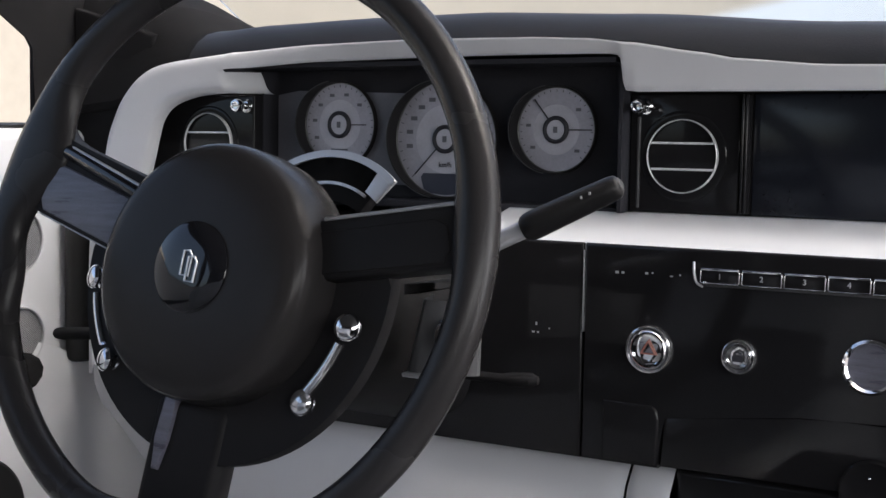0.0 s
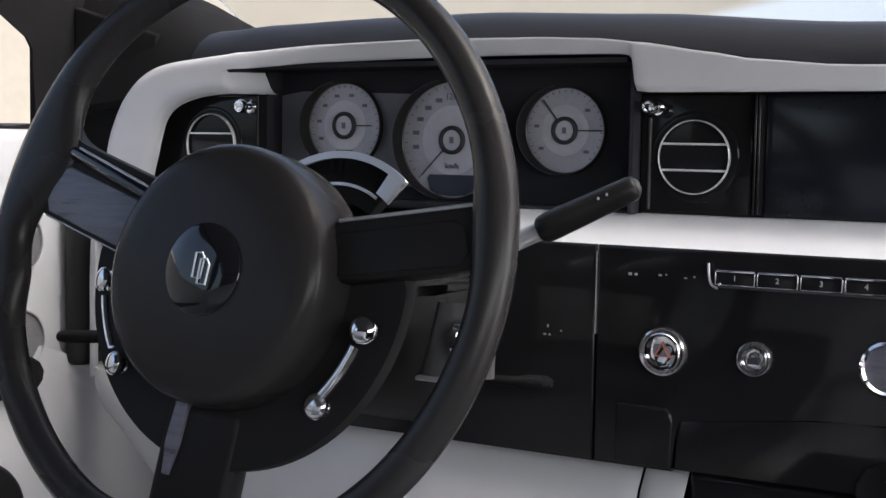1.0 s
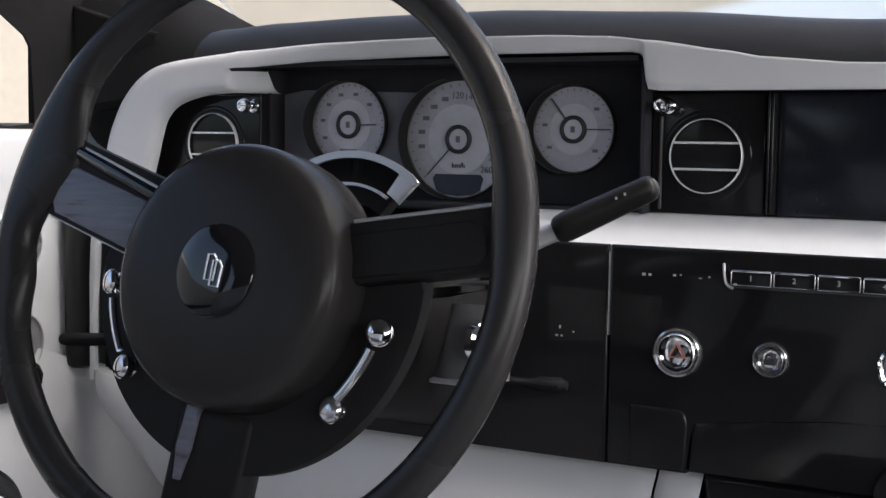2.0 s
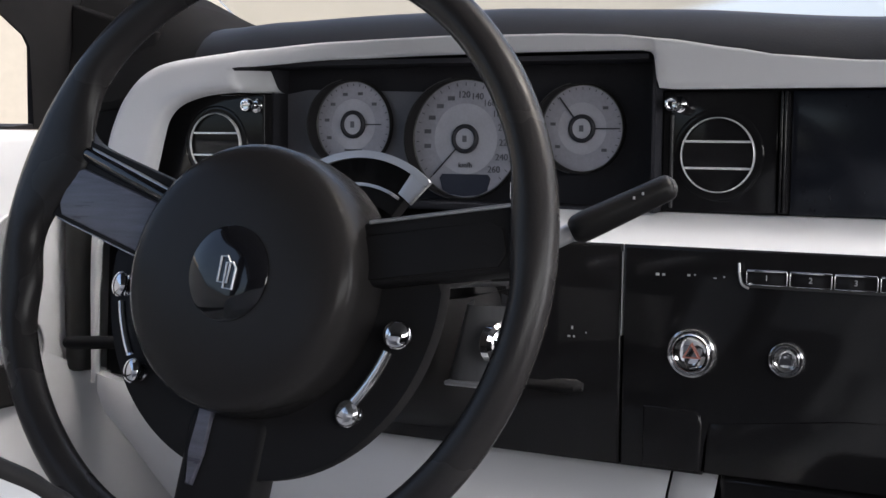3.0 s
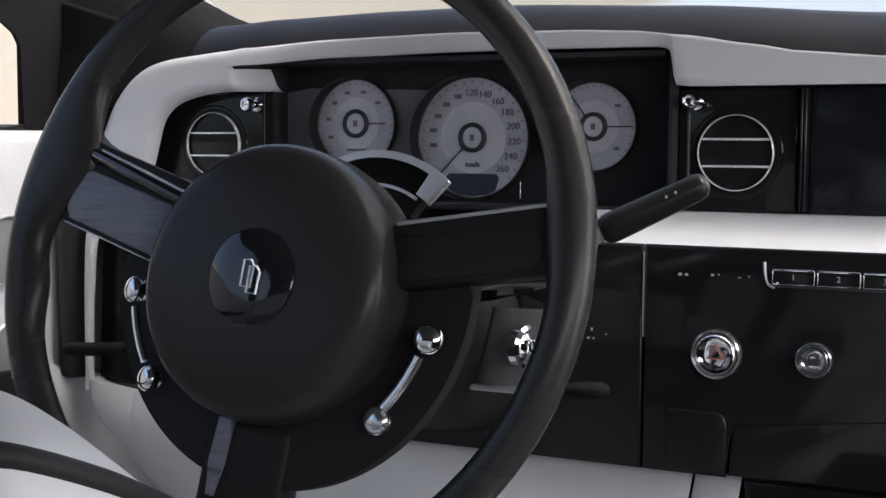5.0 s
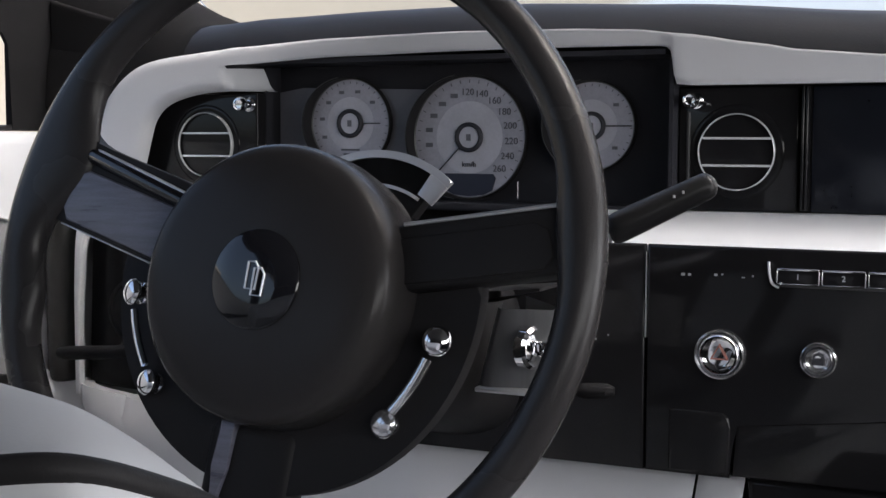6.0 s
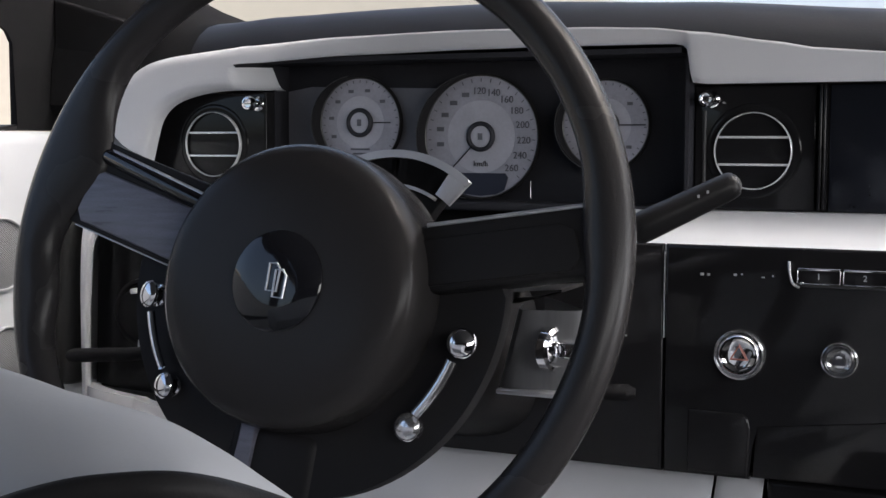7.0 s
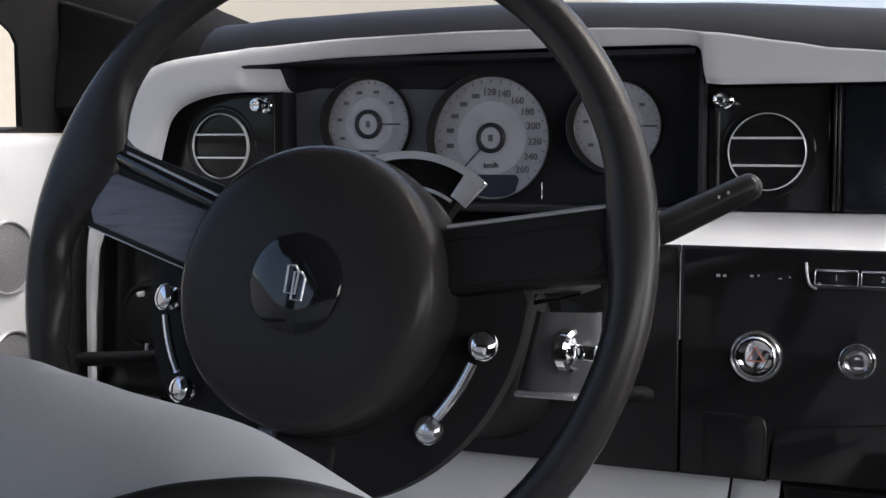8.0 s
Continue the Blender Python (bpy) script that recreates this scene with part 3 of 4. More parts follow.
def gauge(x, z, r, hub, needles, marks, display=False):
    y = 0.050
    m = facing(x, y, z)
    g = part("dial", lathe([(r, -0.003), (r, 0.0), (r * 0.75, 0.0004), (0, 0.0004)], 64), DIAL_FACE, cluster, "pale round dial", m=m)
    part("bezel", lathe([(r + 0.0004, -0.002), (r + 0.0006, 0.002), (r + 0.0012, 0.0026), (r + 0.0018, 0.002), (r + 0.002, -0.002)], 64), SATIN_BLACK, g, m=m.copy())
    rows = []
    for k in range(33):
        a = radians(75 + 210 * k / 32)
        h = 0.001 + 0.015 * math.sin(math.pi * k / 32) ** 0.7
        rows.append([((r + e) * math.cos(a), (r + e) * math.sin(a), z2) for e, z2 in ((0.0006, 0.0), (0.0006, h), (0.0018, h), (0.0018, -0.002))])
    part("shroud", loft(rows), SATIN_BLACK, g, "dark crescent hood", m=m.copy())
    part("shroud_lip", tube([(row[2][0] * 1.004, row[2][1] * 1.004, row[2][2]) for row in rows[4:-4]], 0.0004, 6), GREY_METAL, g, "fine grey edge", m=m.copy())
    part("bright_ring", lathe([(r - 0.0003, 0.0), (r - 0.0003, 0.0014), (r + 0.0003, 0.0018), (r + 0.0005, 0.0)], 64), BRUSHED, g, m=m.copy())
    part("chapter_ring", lathe([(r * 0.60, 0.00045), (r * 0.61, 0.0006), (r * 0.985, 0.0003), (r * 0.985, -0.001)], 64), DIAL_RING, g, "slightly darker outer band", m=m.copy())
    h = r * hub
    part("hub_ring", lathe([(h * 0.70, 0.0005), (h * 0.72, 0.0028), (h * 0.85, 0.0036), (h, 0.0024), (h, 0.0005)], 40), INK, g, m=m.copy())
    part("hub_cap", lathe([(h * 0.70, 0.0005), (h * 0.70, 0.0020), (h * 0.4, 0.0024), (0, 0.0024)], 40), DIAL_FACE, g, m=m.copy())
    part("hub_mark", box(-h * 0.16, h * 0.16, -h * 0.22, h * 0.22, 0.0022, 0.0027), PLATE_GREY, g, m=m.copy(), smooth=False)
    for a, r1 in needles:
        n = box(h * 0.95, r1, -0.0005, 0.0005, 0.0016, 0.0024)
        n.transform(pose(0, 0, 0, 0, 0, a))
        part("needle", n, INK, g, m=m.copy())
    for a, size in marks:
        if isinstance(size, str):
            bm2 = text_mesh(size, r * 0.16, m @ Matrix.Translation((r * 0.755 * math.cos(radians(a)), r * 0.745 * math.sin(radians(a)), 0.0008)))
            part("numeral", bm2, FADED_INK, g, smooth=False)
        else:
            part("numeral", box(-r * 0.065, r * 0.065, -r * 0.036, r * 0.036, 0.0004, 0.0008), SMUDGED_INK, g,
                 m=m @ Matrix.Translation((r * 0.74 * math.cos(radians(a)), r * 0.74 * math.sin(radians(a)), 0)), smooth=False)
    for k in range(27):
        a = 225 - 270 * k / 26
        b = box(r * 0.90, r * 0.955, -0.00035, 0.00035, 0.0003, 0.0007)
        b.transform(pose(0, 0, 0, 0, 0, a))
        part("tick_mark", b, SMUDGED_INK, g, m=m.copy(), smooth=False)
    if display:
        out = [(-0.022, -0.0305), (0.022, -0.0305), (0.0245, -0.034), (0.0215, -0.0445), (0.014, -0.0482), (0.0, -0.0497), (-0.014, -0.0482), (-0.0215, -0.0445), (-0.0245, -0.034)]
        d = plate([(p[0], p[1]) for p in out], 0.0, 0.001)
        d.transform(pose(x, y - 0.0015, z))
        part("trip_display", d, DISPLAY, g, "dim blue-grey display")
        part("unit_mark", text_mesh("km/h", r * 0.13, m @ Matrix.Translation((0, -r * 0.45, 0.0008))), INK, g, smooth=False)
    elif x < -0.2:
        for k in range(2):
            part("caption", box(-r * (0.24 - 0.06 * k), r * (0.24 - 0.06 * k), -r * 0.02, r * 0.02, 0.0004, 0.0008), FADED_INK, g,
                 m=m @ Matrix.Translation((0, -r * (0.60 + 0.1 * k), 0)), smooth=False)
    return g


part("trip_pin", tube([(-0.148, 0.04, 0.682), (-0.148, 0.04, 0.696)], 0.0007, 8), CHROME, cluster, "slim chrome pin")
speeds = [(209.5 - 19.5 * k, 0) for k in range(1, 6)] + [(92.5 - 19.5 * k, str(120 + 20 * k)) for k in range(8)]
gauge(-0.3105, 0.7442, 0.0385, 0.33, [(0, 0.030)], [(40, 0), (75, 0), (108, 0), (140, 0), (172, 0), (205, 0)])
gauge(-0.1965, 0.7322, 0.0508, 0.25, [(226, 0.044)], speeds, True)
gauge(-0.0885, 0.7415, 0.0356, 0.33, [(0, 0.0335), (128, 0.0325)], [(40, 0), (-42, 0), (172, 0), (215, 0)])


# ---- vents, knobs, buttons ----
def air_vent(m):
    v = thing("air_vent", "round chrome-ringed air vent with two chrome bars in gloss black", "air vent", m.translation, "dashboard vents")
    v.matrix_basis = m
    part("surround", lathe([(0.0296, -0.004), (0.0304, 0.0008), (0.0318, 0.0008), (0.0340, 0.0008), (0.0352, 0.0004), (0.0355, 0.0)], 64), PIANO_BLACK, v, m=m.copy())
    part("ring", lathe([(0.0279, -0.002), (0.0279, 0.0034), (0.0282, 0.0040), (0.0286, 0.0038), (0.0289, 0.0030), (0.0289, 0.0)], 64), BRIGHT_TRIM, v, "polished chrome ring", m=m.copy())
    part("barrel", lathe([(0.0276, 0.002), (0.0270, -0.018), (0.0, -0.018)], 64), PILLAR_CLOTH, v, m=m.copy())
    for h in (-0.0102, 0.0102):
        w = math.sqrt(0.0276 ** 2 - h ** 2)
        part("bar", box(-w, w, h - 0.0009, h + 0.0009, -0.006, 0.0022, 0.0005), BRIGHT_TRIM, v, "chrome bar", m=m.copy())
    return v


vent = air_vent(facing(0.0355, 0.018, 0.7215))
copy_thing(vent, facing(-0.4405, 0.018, 0.7252))


def pull_knob(m):
    k = thing("vent_knob", "small polished chrome pull knob beside a vent", "knob", m.translation, "vent knobs")
    k.matrix_basis = m
    part("collar", lathe([(0.0, 0.0), (0.0062, 0.0), (0.0064, 0.002), (0.005, 0.0032), (0.0032, 0.0034)], 32), CHROME, k, m=m.copy())
    part("stem", lathe([(0.0022, 0.001), (0.0022, 0.013)], 24), CHROME, k, m=m.copy())
    part("head", lathe([(0.0, 0.0100), (0.0045, 0.0105), (0.0062, 0.0130), (0.0064, 0.0165), (0.0052, 0.0190), (0.0040, 0.0193), (0.0034, 0.0180), (0.0, 0.0176)], 32), CHROME, k, m=m.copy())
    return k


knob = pull_knob(facing(0.004, 0.018, 0.7600))
copy_thing(knob, facing(-0.394, 0.018, 0.7605))


def push_button(name, m, r, label, mark, face):
    b = thing(name, label, "button", m.translation, "dashboard buttons")
    b.matrix_basis = m
    part("outer_ring", lathe([(r * 0.86, 0.0), (r * 0.84, 0.003), (r * 0.9, 0.0052), (r * 0.97, 0.0046), (r, 0.0)], 56), POLISHED, b, m=m.copy())
    part("inner_ring", lathe([(r * 0.68, 0.0), (r * 0.67, 0.004), (r * 0.73, 0.0062), (r * 0.80, 0.005), (r * 0.85, 0.0005)], 56), CHROME, b, m=m.copy())
    cap = part("cap", lathe([(r * 0.675, 0.002), (r * 0.66, 0.0050), (r * 0.62, 0.0046), (r * 0.54, 0.0046 - 0.035 * r), (r * 0.42, 0.0046 - 0.06 * r), (r * 0.26, 0.0046 - 0.075 * r), (r * 0.1, 0.0046 - 0.083 * r), (0, 0.0046 - 0.084 * r)], 56), face, b, "dished metal cap", m=m.copy())
    mark(cap, m)
    return b


def warning_mark(cap, m):
    s = 0.0064
    pts = [Vector((s * math.cos(radians(90 + 120 * k)), s * math.sin(radians(90 + 120 * k)), 0.0046)) for k in range(3)]
    part("triangle", tube(pts, 0.0009, 6, True), RED, cap, "red warning triangle", m=m.copy())


def lock_mark(cap, m):
    part("symbol", box(-0.0038, 0.0038, -0.0032, 0.0008, 0.0045, 0.006), INK, cap, m=m.copy())
    part("symbol", tube([(-0.0026, 0.0008, 0.0056), (-0.0026, 0.0030, 0.0056), (0, 0.0040, 0.0056), (0.0026, 0.0030, 0.0056), (0.0026, 0.0008, 0.0056)], 0.0006, 6), INK, cap, m=m.copy())


push_button("hazard_button", facing(0.0452, -0.0655, 0.5820), 0.0178, "round chrome-ringed hazard button with red triangle", warning_mark, CHROME)
push_button("lock_button", facing(0.112, -0.0655, 0.5828), 0.0124, "small round chrome-ringed door lock button", lock_mark, POLISHED)

dial = thing("rotary_controller", "large round chrome-ringed rotary control with grey face", "knob", (0.2025, -0.0655, 0.584))
m = facing(0.2025, -0.0655, 0.5845)
part("ring", lathe([(0.0155, 0.0), (0.0152, 0.005), (0.0168, 0.0068), (0.0188, 0.005), (0.0192, 0.0)], 56), CHROME, dial, m=m.copy())
part("face", lathe([(0.0154, 0.003), (0.010, 0.0036), (0, 0.0038)], 56), DARK_TRIM, dial, m=m.copy())
for k in range(8):
    part("grip", ball((0.0178 * math.cos(k * 0.785), 0.0178 * math.sin(k * 0.785), 0.0045), 0.0012, 12), CHROME, dial, m=m.copy())

socket = thing("socket_cover", "round gloss black socket cover with a chrome dot", "socket cover", (0.206, -0.0645, 0.5005))
m = facing(0.206, -0.0648, 0.4995)
part("cover", lathe([(0.0225, 0.0), (0.0222, 0.0022), (0.0205, 0.0034), (0.0185, 0.0028), (0.012, 0.0018), (0.0, 0.0016)], 48), PIANO_BLACK, socket, m=m.copy())
part("dot", ball((-0.002, 0.0095, 0.0022), 0.0011, 12), CHROME, socket, "tiny chrome dot", m=m.copy())

bar = thing("preset_buttons", "row of gloss black preset buttons with chrome edges", "buttons", (0.15, -0.0655, 0.64))
part("end_cap", tube(curve([(0.0775, -0.0685, 0.6478), (0.0785, -0.0705, 0.640), (0.0805, -0.0705, 0.6335), (0.0845, -0.0685, 0.6305)], 5), 0.0010, 10), SATIN_METAL, bar, "bright curved end")
part("end_stud", ball((0.0868, -0.0712, 0.6338), 0.0015, 14), CHROME, bar)
for k in range(5):
    x0 = 0.0835 + 0.0297 * k
    b = part("preset_button", box(x0, x0 + 0.0285, -0.0720, -0.0655, 0.6335, 0.6432, 0.0008), PIANO_BLACK, bar, "gloss black button")
    part("edge", box(x0 + 0.0006, x0 + 0.0279, -0.0728, -0.0712, 0.6426, 0.6441, 0.0004), CHROME, b)
    part("edge", box(x0 + 0.0006, x0 + 0.0279, -0.0726, -0.0712, 0.6333, 0.6341, 0.0003), CHROME, b)
    part("edge", box(x0 + 0.0000, x0 + 0.0008, -0.0726, -0.0712, 0.634, 0.6426, 0.0003), CHROME, b)
    part("edge", box(x0 + 0.0276, x0 + 0.0286, -0.0726, -0.0712, 0.634, 0.6426, 0.0003), CHROME, b)
    if k < 4:
        part("digit", text_mesh(str(k + 1), 0.0055, facing(x0 + 0.0142, -0.0723, 0.6385)), PALE_INK, b, smooth=False)
part("lower_edge", box(0.085, 0.231, -0.0704, -0.0655, 0.6312, 0.6328, 0.0006), GREY_METAL, bar)

# ---- steering wheel ----
WHEEL = pose(-0.1835, -0.2787, 0.659, 76, 0, 0)
TURN = WHEEL @ Matrix.Translation((0.006, -0.017, 0)) @ pose(0, 0, 0, 0, 0, -4.5)
wheel = thing("steering_wheel", "black leather steering wheel with large round hub and chrome ball switches", "steering wheel", WHEEL.translation)
RIM, GRIP = 0.2004, 0.0125
JOINS = ((161.5, 14.0, 0.030), (189.5, 7.0, 0.0085), (6.0, 9.0, 0.005), (265.0, 12.0, 0.012))
rows = []
for k in range(161):
    a = 360 * k / 160
    grow = sum(g * math.exp(-(((a - c + 180) % 360 - 180) / w) ** 2) for c, w, g in JOINS)
    c, sn = math.cos(radians(a)), math.sin(radians(a))
    row = []
    for q in range(25):
        b = 2 * math.pi * q / 24
        r = RIM + GRIP * math.cos(b) - (grow * (0.5 - 0.5 * math.cos(b)) ** 1.5)
        h = GRIP * math.sin(b) * (1 - 0.25 * min(1, grow / 0.02) * (0.5 - 0.5 * math.cos(b)))
        row.append((r * c, r * sn, h))
    rows.append(row)
bm = loft(rows)
bmesh.ops.remove_doubles(bm, verts=bm.verts[:], dist=1e-6)
part("rim", bm, BLACK_LEATHER, wheel, "black leather rim", m=WHEEL.copy())
pad = part("hub_pad", lathe([(0.0, 0.0285), (0.030, 0.0281), (0.055, 0.0272), (0.071, 0.0259), (0.0780, 0.0243), (0.0822, 0.0216), (0.0850, 0.0174), (0.0866, 0.0110), (0.0873, 0.0), (0.0877, -0.014), (0.086, -0.03), (0.06, -0.04)], 96),
           HUB_LEATHER, wheel, "round black leather airbag pad", m=TURN @ Matrix.Translation((0, -0.0028, 0)))
for side in (0, 180):
    arc = [(0.0715 * math.cos(radians(a)), 0.0715 * math.sin(radians(a)) - 0.0028, 0.0226) for a in range(side - 32, side + 33, 4)]
    part("pad_seam", tube(arc, 0.0006, 6), SATIN_BLACK, pad, m=TURN.copy())
badge = part("badge", lathe([(0.0302, 0.0255), (0.0302, 0.0292), (0.0288, 0.0304), (0.015, 0.0322), (0.0, 0.0330)], 64), GLOSS_BLACK, wheel, "gloss black round badge",
             m=TURN @ Matrix.Translation((0.0012, -0.0026, 0)))
for x, y in ((0.0012, -0.0008), (0.0060, -0.0042)):
    loop = [(x - 0.0034, y - 0.0082, 0.0333), (x - 0.0038, y + 0.0078, 0.0333), (x + 0.0010, y + 0.0082, 0.0333), (x + 0.0036, y + 0.0050, 0.0333), (x + 0.0034, y - 0.0082, 0.0333)]
    part("emblem", tube(loop, 0.0008, 6, True), SATIN_METAL, badge, "silver interlaced outlines", m=TURN.copy())

# lower hub body between the spokes
pts = [(0.129 * math.cos(a), 0.129 * math.sin(a)) for a in (radians(-184 + 192 * k / 48) for k in range(49))]
bm = plate([(p[0], p[1]) for p in pts], 0.013, 0.024, 0.003, 3)
bm.transform(Matrix(((1, 0, 0, 0), (0, 0, 1, 0), (0, -1, 0, 0), (0, 0, 0, 1))))
part("lower_hub", bm, SATIN_BLACK, wheel, "satin black lower hub", m=TURN.copy())


def spoke(s):
    """A flat side spoke with a recessed face, streaked graphite on the left and plain black on the right, and bright
    top edge; s is 1 for the right one.
    """
    m = TURN @ Matrix.Translation((0, 0.0, 0)) @ Matrix.Diagonal((s, 1, 1, 1)) @ pose(0, 0, 0, 0, 0, 13)
    if s > 0:
        body = box(0.060, 0.193, -0.014, 0.026, -0.022, 0.002, 0.005, 3)
    else:
        # the upper edge flares into the rim
        body = plate([(0.060, -0.022), (0.195, -0.022), (0.199, 0.052), (0.1965, 0.0485), (0.1915, 0.0438), (0.186, 0.0402), (0.179, 0.0375), (0.171, 0.0362), (0.160, 0.0357),
                      (0.060, 0.0350)], -0.001, 0.016, 0.004, 3)
        body.transform(Matrix(((1, 0, 0, 0), (0, 0, 1, 0), (0, -1, 0, 0), (0, 0, 0, 1))))
    low = -0.011 if s > 0 else -0.019
    sp = part("spoke", body, SATIN_BLACK, wheel, m=m.copy())
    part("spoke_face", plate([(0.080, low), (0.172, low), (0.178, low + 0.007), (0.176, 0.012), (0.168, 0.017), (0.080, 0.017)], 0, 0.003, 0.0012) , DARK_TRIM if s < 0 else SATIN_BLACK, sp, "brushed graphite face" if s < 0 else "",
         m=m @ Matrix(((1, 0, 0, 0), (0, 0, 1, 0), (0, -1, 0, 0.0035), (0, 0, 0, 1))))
    if s > 0:
        part("edge_strip", tube([(0.086, 0.0254, 0.0010), (0.184, 0.0254, 0.0010)], 0.0013, 8), SATIN_METAL, sp, "bright strip along a spoke edge", m=m.copy())
    else:
        part("top_rail", tube([(0.084, 0.0228, 0.0012), (0.170, 0.0272, 0.0012), (0.177, 0.0274, -0.004)], 0.0055, 16), GLOSS_BLACK, sp, "gloss black rounded rail", m=m.copy())
        # pale strip laid along the rail as its highlight
        part("edge_strip", tube([(0.088, 0.0275, 0.0030), (0.120, 0.0292, 0.0030), (0.166, 0.0316, 0.0030), (0.172, 0.0318, 0.001)], [0.0015, 0.0015, 0.0013, 0.0006], 10), SATIN_METAL, sp, "bright strip along a spoke edge", m=m.copy())
    if s < 0:
        part("edge_strip", box(0.095, 0.178, -0.0232, -0.0222, -0.012, 0.0, 0.0004), SATIN_METAL, sp, "bright strip along a spoke edge", m=m.copy())
    return sp


spoke(1)
spoke(-1)
lower = part("spoke", box(-0.038, 0.027, -0.186, -0.088, -0.034, -0.0105, 0.008, 4), SATIN_BLACK, wheel, m=TURN.copy())
inlay = plate([(-0.0275, -0.089), (-0.0160, -0.089), (-0.0172, -0.118), (-0.0212, -0.139), (-0.0265, -0.139), (-0.0285, -0.118)], -0.0075, -0.013, 0.0015)
inlay.transform(Matrix(((1, 0, 0, 0), (0, 0, 1, 0), (0, 1, 0, 0), (0, 0, 0, 1))))
part("spoke_face", inlay, DARK_TRIM, lower, "brushed graphite inlay", m=TURN.copy())

R = 0.1105
BUTTON = [(0, 0.0034), (0.0030, 0.0032), (0.0058, 0.0025), (0.0078, 0.0012), (0.0087, -0.0004), (0.0085, -0.0020), (0.0072, -0.0034), (0.0052, -0.0042)]
for s in (1, -1):
    for x, y, h, lean in (((0.1130, -0.0208, 0.003, 14), (0.0832, -0.0730, -0.007, -6)) if s > 0 else ((-0.1066, -0.0203, 0.003, -24), (-0.0900, -0.0755, -0.008, -20))):
        m = TURN @ Matrix.Translation((x, y, h)) @ pose(0, 0, 0, 0, lean, 0)
        b = part("ball_switch", lathe(BUTTON, 40), POLISHED if lean == -6 else CHROME, wheel, "polished chrome domed switch", m=m.copy())
        part("switch_stem", lathe([(0.0050, -0.0040), (0.0048, -0.020)], 24), PIANO_BLACK, b, m=m.copy())
        part("collar", lathe([(0.0050, -0.0062), (0.0074, -0.0066), (0.0080, -0.0082), (0.0078, -0.0100), (0.0070, -0.0112)], 32), CHROME, b, m=m.copy())
    arc = [(s * R * math.cos(radians(d)), R * math.sin(radians(d)), -0.003) for d in (-16.5, -20, -24, -28, -32, -36)]
    part("chrome_rod", tube(arc, 0.0034 if s > 0 else 0.0026, 14), POLISHED if s > 0 else CHROME, wheel, "slim curved chrome bar", m=TURN.copy())

# ---- steering column ----
column = thing("steering_column", "black steering column shroud with silver gear quadrant", "steering column", (-0.18, -0.1, 0.6))
AXIS = WHEEL @ Matrix.Translation((0, -0.02, 0))
rows = []
for k, (h, w, t) in enumerate([(-0.03, 0.050, 0.050), (-0.05, 0.066, 0.058), (-0.10, 0.076, 0.062), (-0.17, 0.080, 0.064), (-0.25, 0.082, 0.066)]):
    rows.append([AXIS @ Vector((w * math.copysign(abs(math.cos(a)) ** 0.6, math.cos(a)), t * math.copysign(abs(math.sin(a)) ** 0.6, math.sin(a)) - 0.012, h)) for a in (2 * math.pi * i / 48 for i in range(49))])
part("shroud", loft(rows), MATTE_BLACK, column, "satin black shroud")
Q = pose(-0.180, -0.168, 0.635, 76, 0, 0)


def sector(r0, r1, a0, a1, h0, h1, n=24, soft=0.0):
    pts = [(r1 * math.cos(radians(a0 + (a1 - a0) * k / n)), r1 * math.sin(radians(a0 + (a1 - a0) * k / n))) for k in range(n + 1)]
    pts += [(r0 * math.cos(radians(a1 + (a0 - a1) * k / n)), r0 * math.sin(radians(a1 + (a0 - a1) * k / n))) for k in range(n + 1)]
    bm = plate(pts, -h1, -h0, soft)
    bm.transform(Matrix(((1, 0, 0, 0), (0, 0, 1, 0), (0, -1, 0, 0), (0, 0, 0, 1))))
    return bm


quad = part("gear_quadrant", sector(0.052, 0.0855, 55, 125, -0.012, -0.0015, 30, 0.001), MATTE_BLACK, column, "black gear display housing", m=Q.copy())
part("quadrant_arc", sector(0.0846, 0.090, 48.5, 131.5, -0.0012, 0.001, 40, 0.0008), SATIN_METAL, quad, "silver arc", m=Q.copy())
part("quadrant_end", sector(0.0680, 0.0845, 48.5, 60, -0.0012, 0.001, 8, 0.0006), SATIN_METAL, quad, "silver end block", m=Q.copy())
part("quadrant_end", sector(0.0680, 0.0845, 120, 131.5, -0.0012, 0.001, 8, 0.0006), SATIN_METAL, quad, "silver end block", m=Q.copy())
part("quadrant_bar", sector(0.0640, 0.0662, 58, 122, -0.0012, 0.001, 40, 0.0005), SATIN_METAL, quad, "silver lower bar", m=Q.copy())
part("quadrant_window", sector(0.0663, 0.0844, 59.2, 120.8, -0.01, -0.0015, 30), MATTE_BLACK, quad, "dark gear display window", m=Q.copy())

# ignition housing at the column's right side
ign = thing("ignition_switch", "chrome rotary ignition switch in a dark housing", "ignition switch", (-0.055, -0.17, 0.58))
rows = []
for k in range(7):
    f = k / 6
    z = 0.572 + 0.051 * f
    rows.append([(-0.088 + 0.013 * f, -0.172, z), (-0.083 + 0.013 * f, -0.192, z), (-0.080 + 0.013 * f, -0.199, z), (-0.076 + 0.012 * f, -0.2015, z), (-0.070 + 0.010 * f, -0.2015, z),
                 (-0.036 + 0.003 * f, -0.1935, z), (-0.031 + 0.002 * f, -0.189, z), (-0.0305 + 0.001 * f, -0.185, z), (-0.045, -0.165, z), (-0.075, -0.13, z)])
part("housing", loft(rows), BRUSHED, ign, "brushed dark grey housing")
part("lip", box(-0.0805, -0.0405, -0.206, -0.186, 0.5690, 0.5722, 0.0012), SATIN_METAL, ign, "bright metal lip")
